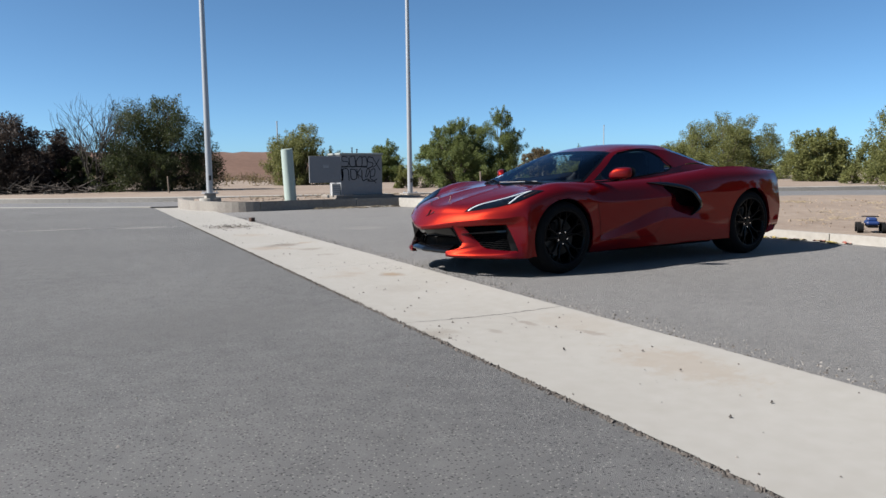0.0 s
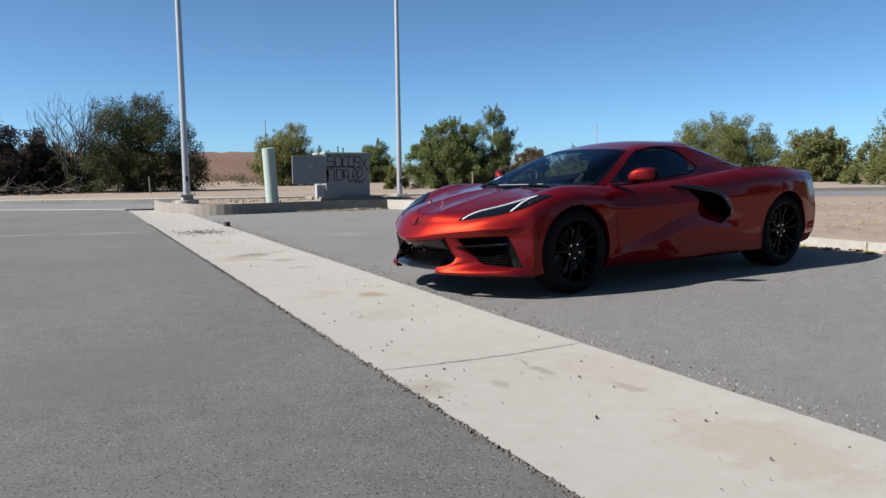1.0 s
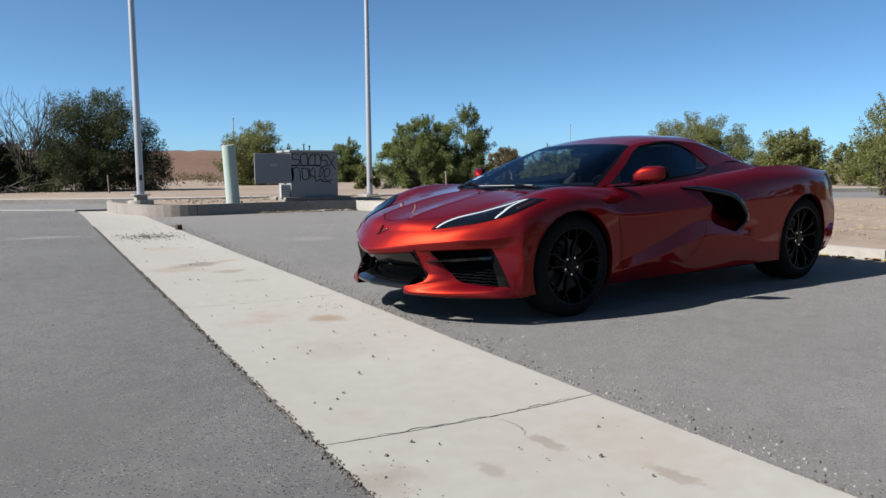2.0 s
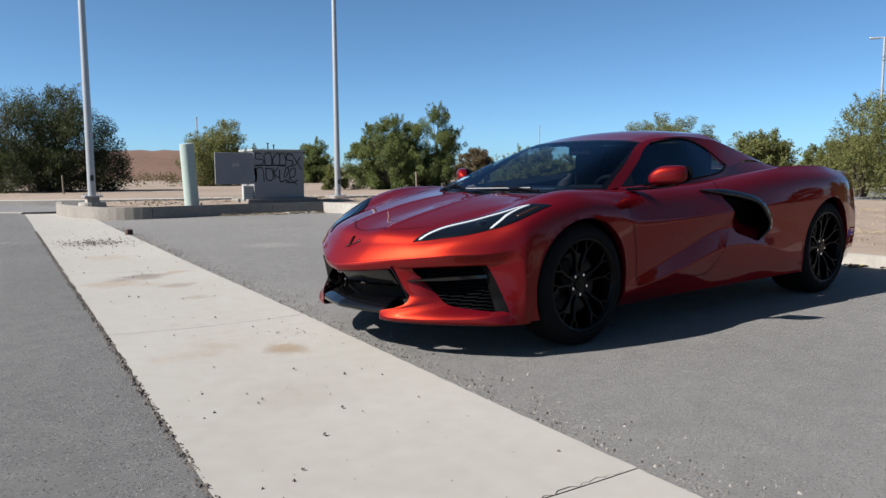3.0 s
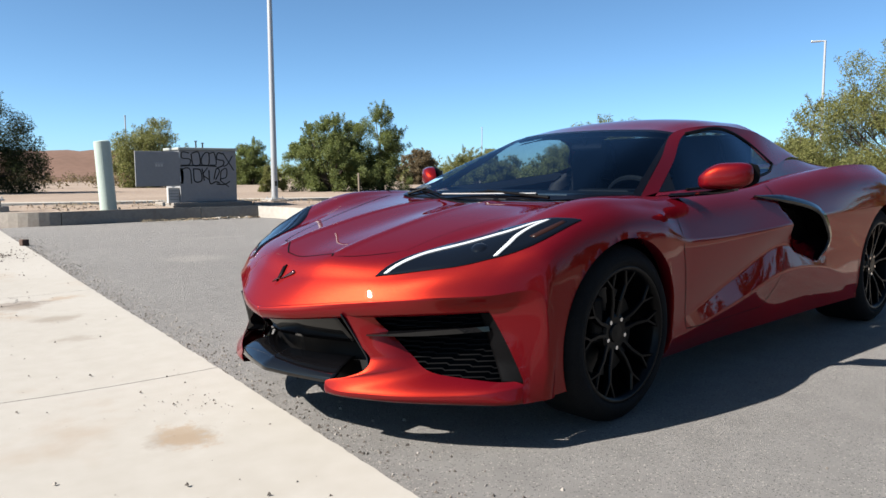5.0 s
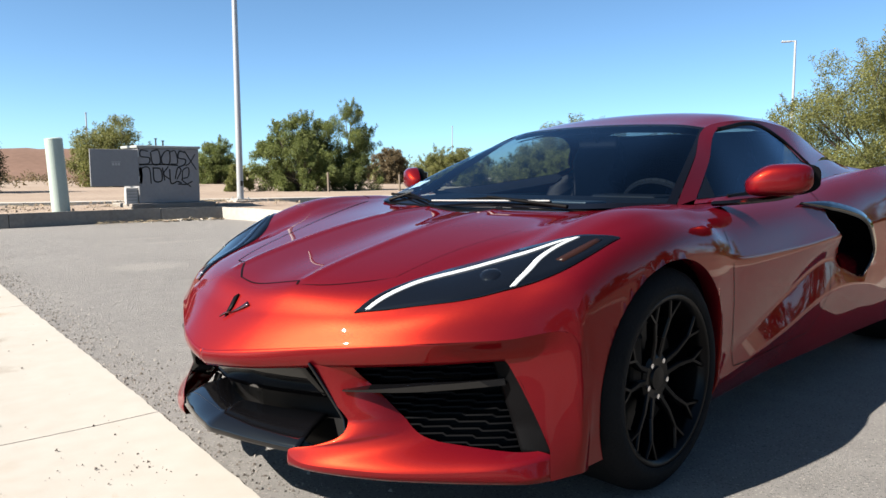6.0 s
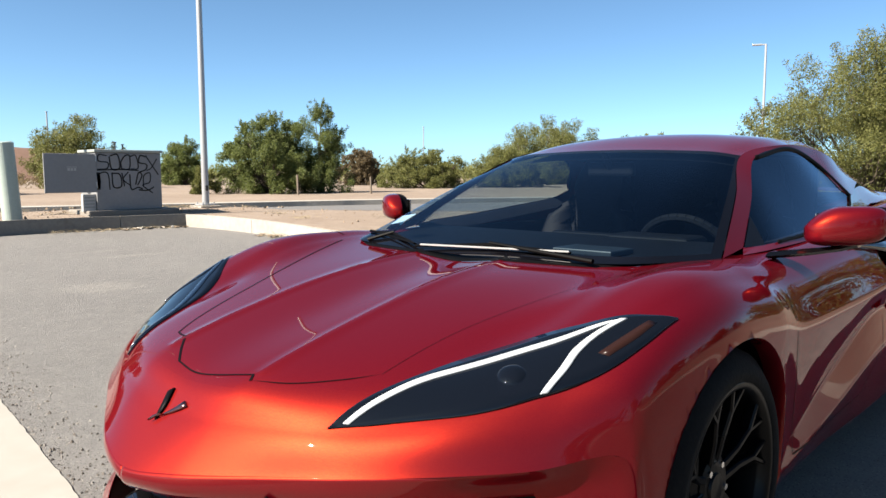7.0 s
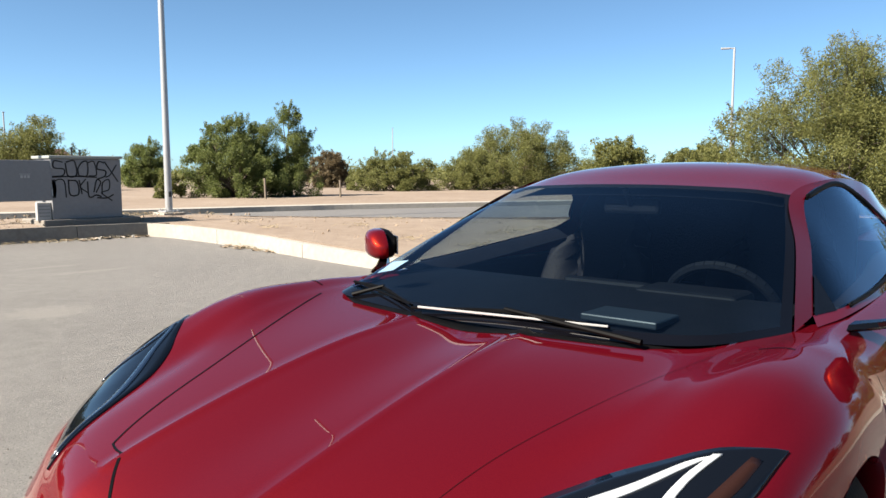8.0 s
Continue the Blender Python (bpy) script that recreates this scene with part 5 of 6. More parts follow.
def road_wheel(x, z, y, r, rim, width, sg):
    w = part("wheel", lathe([(-width, rim - .012), (-width, rim + .004), (-.02, rim + .004), (0, rim + .006), (.003, rim), (0, rim - .012), (-.03, rim - .020), (-width, rim - .022)]), RIM, car, "gloss black alloy wheel", True)
    part("tyre", lathe([(-width, rim - .002), (-width - .004, rim + .02), (-width + .02, r - .012), (-width + .05, r), (-.05, r), (-.022, r - .008), (-.004, r - .03), (.008, rim + .03), (.006, rim + .006), (-.01, rim - .002)]), TYRE, w, "black low-profile tyre", True)
    part("brake_disc", lathe([(-.085, .06), (-.085, .165), (-.10, .165), (-.10, .06)], 40), DISC, w, "brake disc")
    bm = bmesh.new()
    box(bm, .10, -.09, .06, .07, .09, .17, .015)
    part("caliper", bm, MATTEBLACK, w)
    part("hub", lathe([(-.075, .078), (-.044, .074), (-.038, .060), (-.040, .036), (-.034, .033), (-.032, .0)], 30), RIM, w, smooth=False)

    def pt(rr, a, yy):
        return Vector((rr * math.cos(a), yy, rr * math.sin(a)))

    def bar(bm, a, b, wa, wb, deep):
        """A flat-faced strut whose section narrows from wa to wb; it is deep behind its face."""
        d = (b - a).normalized()
        s = d.cross(Vector((0, 1, 0))).normalized()
        up = Vector((0, 1, 0))
        ring = []
        for p, k in ((a, wa), (b, wb)):
            ring.append([bm.verts.new(p + s * o * k - up * e) for o, e in ((-.62, 0), (.62, 0), (1, .005), (.8, deep), (-.8, deep), (-1, .005))])
        for k in range(6):
            bm.faces.new((ring[0][k], ring[0][(k + 1) % 6], ring[1][(k + 1) % 6], ring[1][k]))
        bm.faces.new(ring[0][::-1])
        bm.faces.new(ring[1])
    for k in range(5):
        a0 = 2 * math.pi * k / 5 + .25
        for d in (-1, 1):
            # each strut bends once and forks before it meets the rim
            bm = bmesh.new()
            root, knee, fork = pt(.050, a0 + d * .34, -.040), pt(.120, a0 + d * .20, -.026), pt(.178, a0 + d * .235, -.016)
            bar(bm, root, knee, .0105, .0080, .03)
            bar(bm, knee, fork, .0080, .0070, .028)
            bar(bm, fork, pt(rim - .006, a0 + d * .13, -.008), .0060, .0050, .022)
            bar(bm, fork, pt(rim - .006, a0 + d * .40, -.008), .0060, .0050, .022)
            bmesh.ops.recalc_face_normals(bm, faces=bm.faces)
            part("spoke", bm, RIM, w)
        bm = bmesh.new()
        cone(bm, pt(.055, a0 + .63, -.055), pt(.055, a0 + .63, -.034), .009, .008, 6)
        part("lug_nut", bm, CHROME, w, "bright lug nut")
    w.matrix_basis = Matrix.Translation((x, y * sg, z)) @ (Matrix.Identity(4) if sg > 0 else Matrix.Rotation(math.pi, 4, 'Z'))


for sg in (1, -1):
    road_wheel(WF[0], WF[1], .866, .327, .247, .245, sg)
    road_wheel(WR[0], WR[1], .864, .345, .262, .305, sg)


# ---- island things ----
def mound(name, x0, x1, y0, y1, z, h, label):
    bm = bmesh.new()
    n, m = 40, 30
    g = []
    for i in range(n + 1):
        row = []
        for j in range(m + 1):
            x, y = x0 + (x1 - x0) * i / n, y0 + (y1 - y0) * j / m
            e = min(1, 6 * i / n, 6 * (n - i) / n, 6 * j / m, 6 * (m - j) / m)
            row.append(bm.verts.new((x, y, min(z, verge_z(y, x)) - 0.03 + (h + 0.03) * e ** 0.6 * (0.75 + 0.5 * noise.noise(Vector((x * 1.3, y * 1.3, 4)))))))
        g.append(row)
    for i in range(n):
        for j in range(m):
            bm.faces.new((g[i][j], g[i + 1][j], g[i + 1][j + 1], g[i][j + 1]))
    tagged(part(name, bm, DIRT, smooth=True), label, "dirt", kind="structure")


mound("ground", -8.6, -1.1, -17.2, -12.62, 0.195, 0.06, "low dirt mound on the planting island")

unit = tagged(empty("utility_cabinet", -4.53, -13.4, 0.30), "grey steel utility cabinet with black graffiti and an open door", "cabinet")
bm = bmesh.new()
box(bm, 0, 0, 0.57, 1.27, 0.80, 1.10, 0.012)
part("body", bm, CABINET, unit)
bm = bmesh.new()
box(bm, 0, 0, 1.15, 1.33, 0.86, 0.055, 0.012)
part("lid", bm, mat("pale_lid_paint", (0.202, 0.218, 0.202), 0.5, 0, (0.226, 0.242, 0.226), 3), unit, "pale green-grey lid")
bm = bmesh.new()
box(bm, -0.04, 0.0, -0.08, 1.75, 1.15, 0.20, 0.02)
part("plinth", bm, mat("cast_plinth", (0.133, 0.117, 0.101), 0.9, 0, (0.170, 0.153, 0.133), 2, 0.3, 90), unit, "rough concrete plinth")
door = part("door", box(bmesh.new(), 0.635 + 0.46, 0.41, 0.73, 0.92, 0.035, 0.72, 0.008), CABINET, unit, "open grey steel door")
bm = bmesh.new()
for k in range(3):
    box(bm, 1.02 + 0.055 * k, 0.431, 0.80, 0.04, 0.004, 0.05)
box(bm, 1.075, 0.430, 0.845, 0.18, 0.004, 0.012)
part("door_label", bm, WHITE, door, "small white marking")
for z in (0.45, 0.95):
    bm = bmesh.new()
    cone(bm, (0.64, 0.43, z), (0.64, 0.43, z + 0.12), 0.012, 0.012, 8)
    part("hinge", bm, STEEL, door)
bm = bmesh.new()
box(bm, 0.76, 0.30, 0.17, 0.24, 0.10, 0.33, 0.01)
pan = part("data_plate", bm, WHITE, unit, "white notice panel")
bm = bmesh.new()
for k in range(4):
    box(bm, 0.76, 0.352, 0.27 - 0.06 * k, 0.18, 0.004, 0.016)
part("notice_lines", bm, CABINET, pan)
for px, hh in ((0.10, 0.16), (-0.05, 0.12)):
    bm = bmesh.new()
    cone(bm, (px, 0, 1.17), (px, 0, 1.17 + hh), 0.018, 0.016, 8)
    box(bm, px, 0, 1.17 + hh, 0.05, 0.05, 0.02, 0.004)
    part("vent_stub", bm, BLACKSPRAY, unit)
# sprayed marks: two rows of looping strokes
def stroke(bm, pts, r=0.013):
    P = smoothline([(x, 0.402, z) for x, z in pts], 6)
    for a, b in zip(P, P[1:]):
        d = Vector(b - a)
        if d.length > 1e-4:
            box(bm, 0, 0, 0, d.length + r, 0.004, r * 2, 0, pose(*((a + b) / 2), 0, -math.degrees(math.atan2(d.z, d.x)), 0))


ROW_HIGH = [[(0.43, 1.06), (0.57, 1.08), (0.58, 0.96), (0.41, 0.93), (0.43, 0.82), (0.61, 0.8)],
        [(0.36, 1.06), (0.22, 1.08), (0.19, 0.83), (0.34, 0.81), (0.38, 1.04)],
        [(0.15, 0.81), (0.16, 0.94), (0.08, 1.06), (-0.01, 1.06), (0.0, 0.82), (0.14, 0.81)],
        [(-0.02, 1.05), (-0.13, 1.07), (-0.17, 0.83), (-0.03, 0.81)],
        [(-0.32, 1.05), (-0.22, 1.07), (-0.19, 0.94), (-0.34, 0.9), (-0.32, 0.8), (-0.19, 0.75)],
        [(-0.33, 1.07), (-0.44, 0.9), (-0.57, 0.7)],
        [(-0.55, 1.01), (-0.43, 0.83), (-0.34, 0.78)],
        [(0.61, 0.79), (0.19, 0.8), (-0.17, 0.78)]]
ROW_LOW = [[(0.6, 0.7), (0.5, 0.75), (0.41, 0.7), (0.39, 0.42)],
        [(0.34, 0.73), (0.32, 0.47), (0.17, 0.48), (0.19, 0.7), (0.34, 0.73)],
        [(0.15, 0.73), (0.11, 0.48)],
        [(0.03, 0.75), (0.13, 0.61), (0.01, 0.5)],
        [(0.0, 0.7), (-0.02, 0.42), (-0.15, 0.45), (-0.24, 0.42)],
        [(-0.11, 0.51), (-0.17, 0.73), (-0.24, 0.68), (-0.15, 0.5)],
        [(-0.26, 0.47), (-0.28, 0.68), (-0.4, 0.73), (-0.39, 0.55), (-0.25, 0.49), (-0.44, 0.34)],
        [(-0.17, 0.4), (-0.34, 0.39), (-0.47, 0.45)]]
for row in (ROW_HIGH, ROW_LOW):
    bm = bmesh.new()
    for k, line in enumerate(row):
        stroke(bm, line, (.011, .013, .012)[k % 3])
    if row is ROW_LOW:
        stroke(bm, [(.60, .73), (.585, .58), (.60, .43)], .03)
    tagged(part("graffiti", bm, BLACKSPRAY, unit), "black sprayed strokes", kind="stuff")

tube = tagged(empty("marker_tube", -2.41, -12.9, 0.10), "pale green plastic marker tube leaning on the island", "marker tube")
bm = bmesh.new()
cone(bm, (0, 0, 0), (0.075, 0, 1.46), 0.157, 0.152, 32)
part("shell", bm, PALEGREEN, tube, smooth=False)
bm = bmesh.new()
cone(bm, (0.075, 0, 1.46), (0.077, 0, 1.475), 0.150, 0.13, 32)
part("cap", bm, PALEGREEN, tube)


def far_lamp(x, y, h, label):
    root = tagged(empty("street_lamp", x, y, 0.05), label, "street lamp")
    bm = bmesh.new()
    cone(bm, (0, 0, 0), (0, 0, h), 0.075, 0.05, 12)
    part("post", bm, STEEL, root)
    bm = bmesh.new()
    cone(bm, (0, 0, h - 0.04), (0.10, -0.19, h - 0.02), 0.035, 0.03, 8)
    part("arm", bm, STEEL, root)
    bm = bmesh.new()
    box(bm, 0, 0, 0, 0.42, 0.20, 0.07, 0.02, pose(0.19, -0.35, h - 0.03, 0, 0, -61))
    part("lamp_head", bm, STEEL, root)


far_lamp(-34.6, -12.6, 6.95, "slim white street lamp with a short arm")


def mast(x, y, h, label):
    root = tagged(empty("mast", x, y, 0), label, "mast")
    bm = bmesh.new()
    cone(bm, (0, 0, 0), (0, 0, h), 0.07, 0.05, 8)
    part("shaft", bm, STEEL, root)
    bm = bmesh.new()
    box(bm, 0, 0, h - 0.02, 0.16, 0.16, 0.05, 0.01)
    part("cap", bm, STEEL, root)


mast(-17.6, -58.1, 5.5, "thin dark mast far beyond the trees")
mast(-61, -63, 6.4, "thin pale mast on the far plain")


def post(x, y, h, w, material, label):
    bm = bmesh.new()
    box(bm, 0, 0, h / 2, w, w, h, w * 0.12)
    ob = tagged(part("marker_post", bm, material), label, "post")
    ob.matrix_basis = pose(x, y, 0.08, 0, 2, 20)


post(-16.3, -24.4, 0.85, 0.075, WOODPOST, "weathered wooden post at the street edge")
post(-19.4, -23.4, 0.75, 0.07, WOODPOST, "short weathered wooden post in the dirt")
post(-2.9, -31.0, 0.80, 0.06, WOODPOST, "pale weathered post beside the kerb")

# dry brush heap by the far kerb
rg = random.Random(21)
bm = bmesh.new()
for k in range(170):
    u = rg.random()
    p = Vector((8.5 - 8.3 * u + rg.uniform(-0.3, 0.3), -37.6 + 5.2 * u + rg.uniform(-0.5, 0.5), 0.1 + rg.uniform(0, 0.35)))
    d = Vector((rg.uniform(-1, 1), rg.uniform(-1, 1), rg.uniform(-0.15, 0.35))).normalized() * rg.uniform(0.4, 1.3)
    cone(bm, p, p + d, rg.uniform(0.012, 0.04), 0.008, 5)
tagged(part("brushwood", bm, mat("charred_brush", (0.020, 0.015, 0.012), 0.9, 0, (0.065, 0.052, 0.040), 2)), "heap of dark dry branches by the kerb", "brush", kind="stuff")

# toy buggy on the verge
bug = tagged(empty("toy_buggy", -5.45, 0.62, 0.075, 35), "small blue radio-controlled buggy on the dirt", "toy car")
bm = bmesh.new()
box(bm, 0, 0, 0.085, 0.36, 0.12, 0.035, 0.01)
part("chassis", bm, MATTEBLACK, bug)
bm = bmesh.new()
box(bm, 0, 0, 0.125, 0.32, 0.15, 0.05, 0.02)
box(bm, -0.02, 0, 0.165, 0.15, 0.12, 0.05, 0.02)
part("shell", bm, mat("toy_blue", (0.005, 0.018, 0.076), 0.4, 0, (0.008, 0.025, 0.102), 9), bug, "glossy blue shell")
bm = bmesh.new()
box(bm, -0.19, 0, 0.195, 0.07, 0.20, 0.012, 0.004)
part("wing", bm, MATTEBLACK, bug)
for sx in (-0.14, 0.14):
    for sy in (-0.14, 0.14):
        bm = bmesh.new()
        cone(bm, (sx, sy - 0.035, 0.062), (sx, sy + 0.035, 0.062), 0.062, 0.062, 18)
        part("wheel", bm, TYRE, bug)

# broken brick on the gutter edge
bm = bmesh.new()
box(bm, 0, 0, 0.04, 0.10, 0.075, 0.08, 0.01)
for v in bm.verts:
    v.co += Vector((noise.noise(v.co * 30), noise.noise(v.co * 30 + Vector((5, 0, 0))), 0)) * 0.012
ob = tagged(part("brick", bm, RUST), "broken dark red brick on the gutter edge", "brick")
ob.matrix_basis = pose(0.04, -8.33, 0.006, 0, 0, 25)


# litter and grit
def litter(name, spots, size, material, label, seed):
    r = random.Random(seed)
    for x, y, z in spots:
        bm = bmesh.new()
        n = 4
        g = [[bm.verts.new((size * (i / n - 0.5) * r.uniform(0.8, 1.2), size * 0.7 * (j / n - 0.5) * r.uniform(0.8, 1.2), r.uniform(0.002, size * 0.22))) for j in range(n + 1)] for i in range(n + 1)]
        for i in range(n):
            for j in range(n):
                bm.faces.new((g[i][j], g[i + 1][j], g[i + 1][j + 1], g[i][j + 1]))
        ob = tagged(part(name, bm, material), label, "litter", name + " by the kerb")
        ob.matrix_basis = pose(x, y, z, 0, 0, r.uniform(0, 360))


r = random.Random(3)
PAPER = mat("crumpled_paper", (0.250, 0.242, 0.223), 0.8, 0, (0.291, 0.282, 0.266), 9)
CARD = mat("brown_card", (0.113, 0.081, 0.052), 0.85, 0, (0.145, 0.109, 0.072), 9)
YELLOW = mat("yellow_leaf", (0.182, 0.133, 0.024), 0.7, 0, (0.210, 0.170, 0.049), 12)
REDWRAP = mat("faded_red_wrapper", (0.170, 0.040, 0.029), 0.6, 0, (0.202, 0.072, 0.049), 12)
litter("paper_scrap", [(-3.95 - 0.2 * k + r.uniform(-.08, .08), -12.0 + r.uniform(-.16, .1), 0.005) for k in range(7)], 0.17, PAPER, "crumpled pale paper scrap on the asphalt", 4)
litter("card_scrap", [(-3.8 - 0.16 * k + r.uniform(-.1, .1), -11.95 + r.uniform(-.2, .15), 0.005) for k in range(9)], 0.15, CARD, "torn brown card scrap on the asphalt", 5)
litter("dry_leaf", [(-4.42 + r.uniform(-.12, .12), 0.1 + r.uniform(-.5, .7), 0.004) for k in range(16)], 0.10, YELLOW, "curled yellow dry leaf by the kerb", 6)
litter("wrapper", [(-4.40, 0.55, 0.004), (-4.36, 0.25, 0.004), (-4.45, 0.9, 0.004)], 0.13, REDWRAP, "faded red wrapper by the kerb", 7)
litter("dry_leaf", [(-5.12 + 0.08 * (k % 3) + r.uniform(-.05, .05), -9.3 + 0.13 * k, 0.004) for k in range(12)], 0.12, CARD, "curled brown dry leaf along the kerb", 9)


def straw(name, spots, per, spread, length, material, label, seed):
    """Thin dry stalks lying in loose heaps."""
    r_ = random.Random(seed)
    V, F = [], []
    for x, y, z in spots:
        for k in range(per):
            a, e = r_.uniform(0, 6.28), r_.uniform(-0.05, 0.45)
            p = Vector((x + r_.gauss(0, spread), y + r_.gauss(0, spread), z + r_.uniform(0.002, 0.03)))
            d = Vector((math.cos(a) * math.cos(e), math.sin(a) * math.cos(e), math.sin(e))) * length * r_.uniform(0.4, 1.2)
            w = Vector((-math.sin(a), math.cos(a), 0)) * r_.uniform(0.002, 0.005)
            o = len(V)
            V += [p - w, p + w, p + Vector((0, 0, 0.006)), p + d]
            F += [(o, o + 1, o + 3), (o + 1, o + 2, o + 3), (o + 2, o, o + 3)]
    tagged(raw(name, V, F, material), label, "dry grass", kind="stuff")


def grit(name, count, place, lo, hi, material, label, seed):
    """Loose small stones, each a rough four-to-eight-sided chip."""
    rn = np.random.default_rng(seed)
    base = np.array([(1, 0, -.4), (-.4, .9, -.4), (-.5, -.8, -.4), (.3, .2, .7), (-.4, .1, .5)])
    tri = [(0, 1, 3), (1, 4, 3), (1, 2, 4), (2, 0, 3), (2, 3, 4), (0, 2, 1)]
    V, F = [], []
    for k in range(count):
        x, y, z = place(rn)
        s = lo + (hi - lo) * rn.uniform() ** 3
        a = rn.uniform(0, 6.28)
        R = np.array([[math.cos(a), -math.sin(a), 0], [math.sin(a), math.cos(a), 0], [0, 0, 1]])
        P = (base * rn.uniform(.7, 1.3, base.shape)) @ R.T * s + np.array([x, y, z + s * .35])
        o = len(V)
        V += P.tolist()
        F += [tuple(o + i for i in t) for t in tri]
    ob = raw(name, V, F, material)
    tagged(ob, label, "grit", kind="stuff")


def on_gutter(rn):
    y = rn.uniform(-14, 6)
    return gx(y, rn.uniform(0.9, 2.0)), y, 0.0


def on_edge(rn):
    y = rn.uniform(-10, 6)
    return gx(y, 0.872 - abs(rn.normal(0, 0.13))), y, 0.0


def on_left(rn):
    y = rn.uniform(-10, 6)
    return gx(y, 2.05 + abs(rn.normal(0, 0.014))), y, 0.0


def on_lot(rn):
    return rn.uniform(-4, 7), rn.uniform(-11, 5), 0.0


def on_patch(rn):
    y = rn.normal(-7.3, 0.35)
    return gx(y, 1.45 + rn.normal(0, 0.32)), y, 0.0


PALE = mat("pale_stone", (0.145, 0.133, 0.117), 0.9, 0, (0.202, 0.186, 0.170), 30)
grit("grit", 420, on_gutter, 0.002, 0.011, STONE, "dark loose grit scattered on the concrete gutter", 1)
grit("grit", 3000, on_edge, 0.002, 0.009, STONE, "dark gravel gathered along the gutter edge", 2)
grit("grit", 3000, on_edge, 0.0015, 0.008, PALE, "pale gravel gathered along the gutter edge", 3)
grit("grit", 6500, on_left, 0.003, 0.013, STONE, "dark gravel along the other gutter edge", 4)
grit("grit", 300, on_lot, 0.003, 0.010, STONE, "loose stones scattered on the asphalt", 5)
grit("grit", 220, on_lot, 0.002, 0.008, PALE, "pale chips scattered on the asphalt", 6)
grit("grit", 40, lambda rn: (2.22 + rn.normal(0, .05), 2.40 + rn.normal(0, .12), 0.0), 0.003, 0.010, STONE, "small cluster of dark chips on the gutter", 21)
grit("grit", 60, lambda rn: (1.05 + rn.normal(0, .10), -.35 + rn.normal(0, .16), 0.0), 0.002, 0.008, STONE, "small cluster of dark chips on the gutter", 22)
grit("grit", 260, lambda rn: (rn.uniform(2.2, 6), rn.uniform(-3, 5), 0.0), 0.002, 0.008, PALE, "pale chips scattered on the drive", 23)
LITTER = mat("pale_rubble", (0.22, 0.21, 0.195), 0.9, 0, (0.29, 0.28, 0.26), 20)
grit("rubble", 34, lambda rn: (rn.uniform(-5.0, -3.3), -11.93 + rn.normal(0, .07), 0.0), 0.010, 0.05, LITTER, "pale broken rubble along the island kerb", 24)
grit("grit", 500, on_patch, 0.004, 0.016, STONE, "patch of dark broken gravel on the gutter", 7)


def on_streak(rn):
    u = rn.uniform()
    return 1.6 + 4.0 * u + rn.normal(0, 0.25), -7.9 - 1.6 * u + rn.normal(0, 0.18), 0.0


DUST = mat("pale_dust", (0.202, 0.193, 0.182), 0.95, 0, (0.242, 0.234, 0.223), 30)
grit("dust", 1500, on_streak, 0.002, 0.008, DUST, "pale dusty streak on the asphalt", 12)


def on_verge(rn):
    while True:
        x, y = rn.uniform(-14, -5), rn.uniform(-12, 3)
        if x < -5.6 + 0.07 * y and y > -11.6 - (x + 11.3) * 0.9:
            return x, y, verge_z(y, x)


CLOD = mat("dirt_clod", (0.145, 0.105, 0.072), 0.95, 0, (0.193, 0.150, 0.109), 20)
grit("pebbles", 1500, on_verge, 0.006, 0.035, CLOD, "pale pebbles strewn over the dirt verge", 8)
grit("pebbles", 500, lambda rn: (rn.uniform(-8, -1.3), rn.uniform(-16.5, -12.8), 0.235), 0.01, 0.045, CLOD, "pale pebbles on the dirt island", 9)

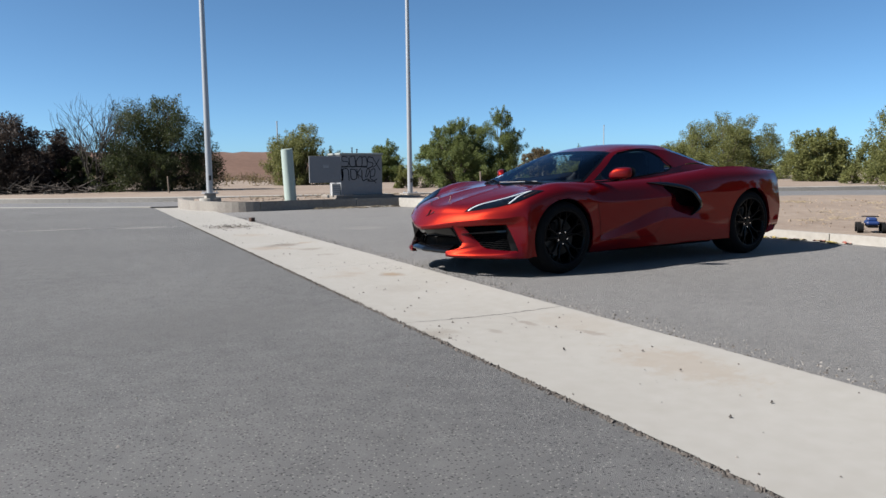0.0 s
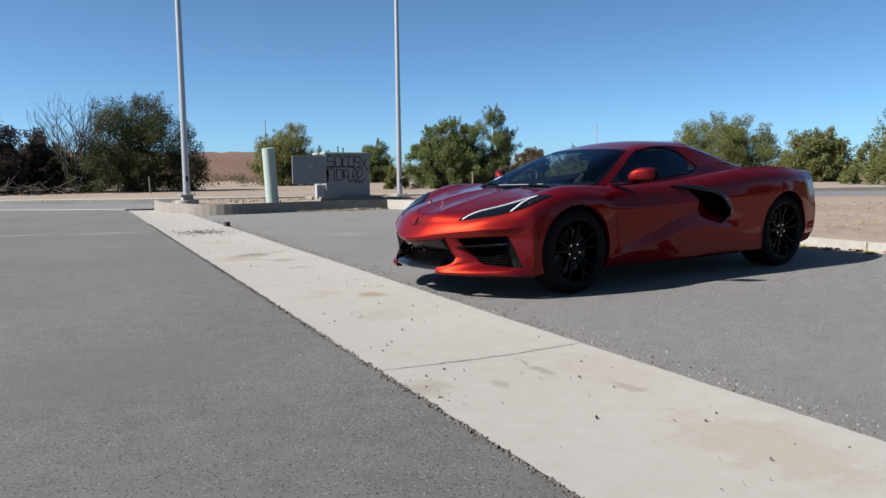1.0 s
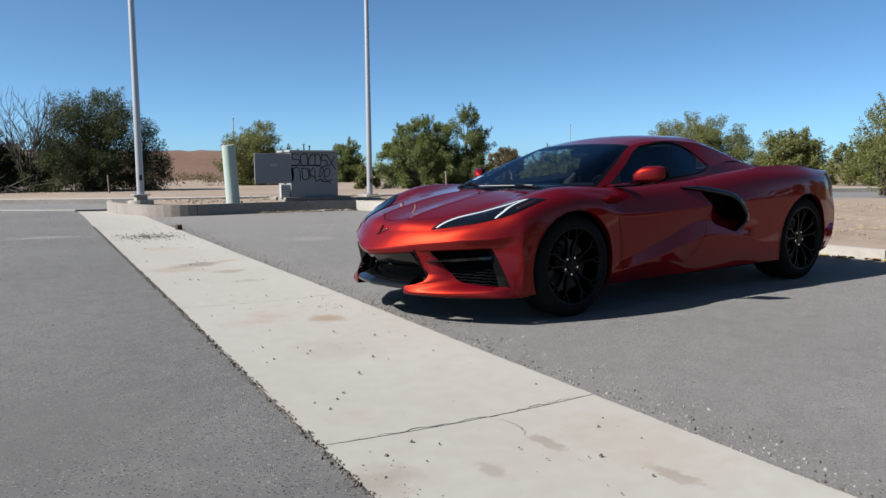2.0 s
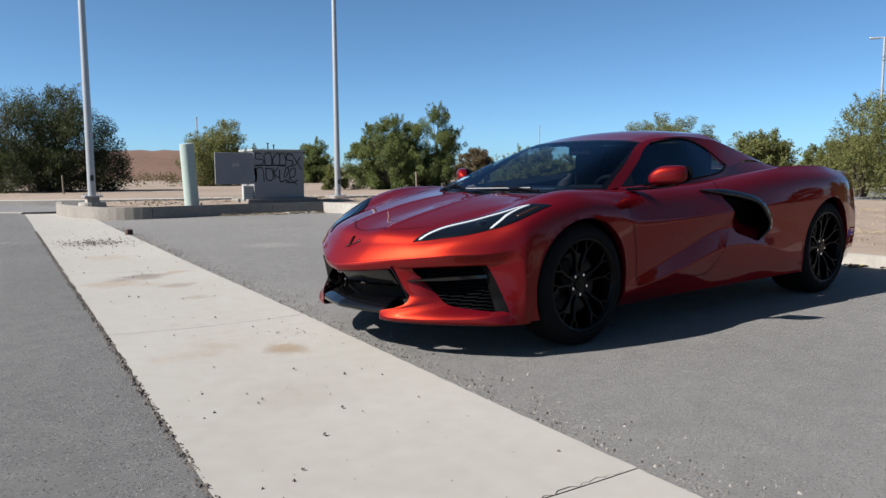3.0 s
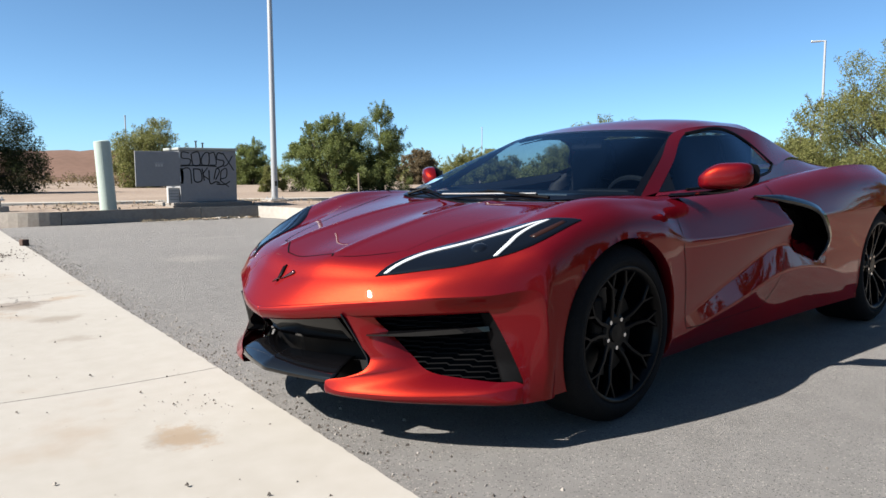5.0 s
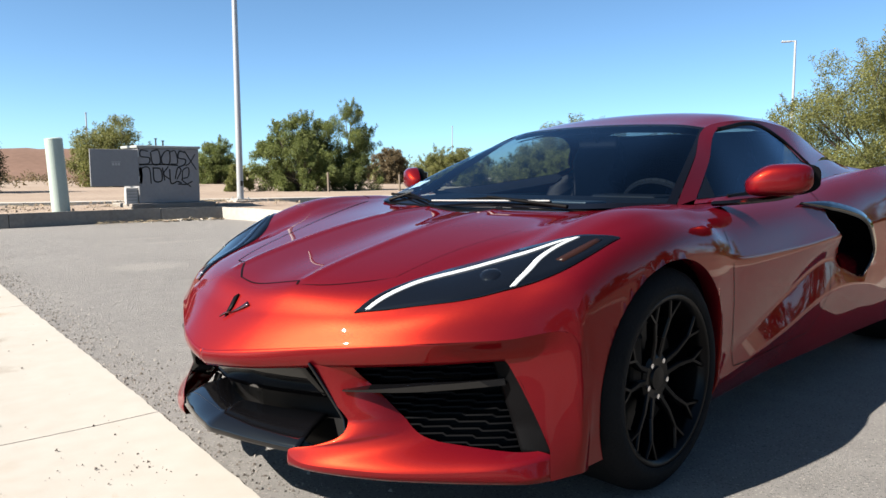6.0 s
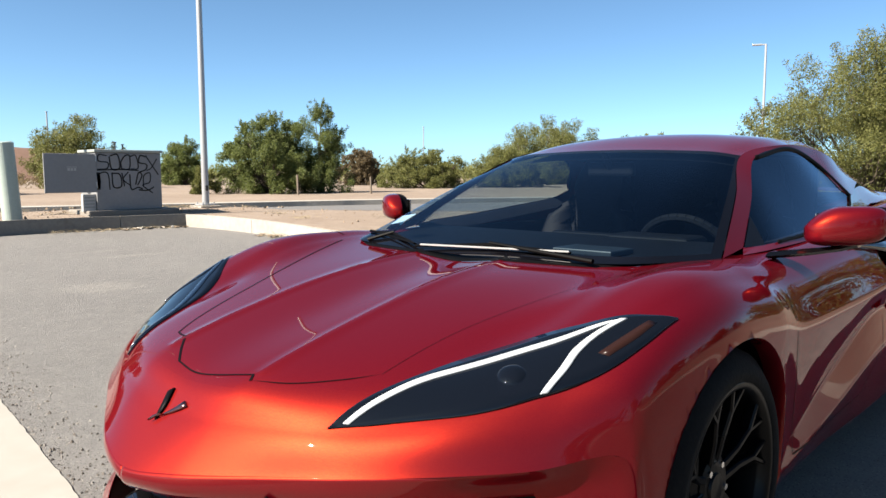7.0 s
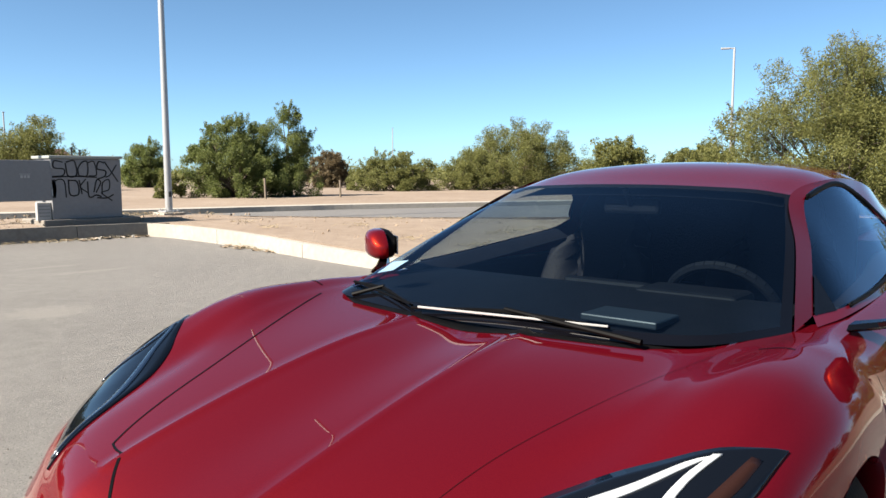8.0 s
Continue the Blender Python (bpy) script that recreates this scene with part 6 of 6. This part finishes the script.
STRAW = mat("dry_straw", (0.147, 0.113, 0.063), 0.9, 0, (0.202, 0.160, 0.097), 12)
r = random.Random(17)
straw("straw", [(-5.2 + 0.10 * r.random(), -8.9 + 0.16 * k, 0.004) for k in range(14)], 26, 0.09, 0.16, STRAW, "dry straw swept against the pale kerb", 3)
straw("straw", [(-4.9 + 0.26 * k, -11.98 + r.uniform(-.08, .05), 0.004) for k in range(9)], 22, 0.10, 0.15, STRAW, "dry straw and twigs along the island kerb", 4)
straw("dry_grass", [(x, y, verge_z(y, x) + 0.005) for x, y in ((r.uniform(-13, -6.2), r.uniform(-11.5, 1.5)) for k in range(46))], 30, 0.13, 0.17, STRAW, "flattened tufts of dry grass on the dirt verge", 5)
straw("dry_grass", [(r.uniform(-7.6, -1.6), r.uniform(-16, -12.9), 0.245) for k in range(24)], 24, 0.14, 0.15, STRAW, "dry grass tufts on the dirt island", 6)

# low scrub along the horizon
rn = np.random.default_rng(77)
cc, rr_ = [], []
for k in range(330):
    az = radians(rn.uniform(-165, -112))
    dd = rn.uniform(62, 150)
    hh = rn.uniform(0.6, 2.0) * (1.3 if k % 7 == 0 else 1)
    for q in range(4):
        cc.append(np.array([math.cos(az) * dd + rn.normal(0, 1.0), math.sin(az) * dd + rn.normal(0, 1.0), 0.2 + hh * rn.uniform(0.2, 0.9)]))
        rr_.append(rn.uniform(0.5, 1.0))
tagged(leaf_mesh("far_scrub", cc, rr_, 40000, 0.3, rn, LEAF_OLIVE, None), "low olive desert scrub along the horizon", "scrub", kind="stuff")
cc, rr_ = [], []
for k in range(120):
    az = radians(rn.uniform(-112, -84))
    dd = rn.uniform(45, 110)
    for q in range(3):
        cc.append(np.array([math.cos(az) * dd + rn.normal(0, 0.7), math.sin(az) * dd + rn.normal(0, 0.7), rn.uniform(0.2, 0.7)]))
        rr_.append(rn.uniform(0.3, 0.6))
tagged(leaf_mesh("far_scrub", cc, rr_, 12000, 0.2, rn, LEAF_BROWN, None), "dry brown scrub on the open dirt", "scrub", kind="stuff")
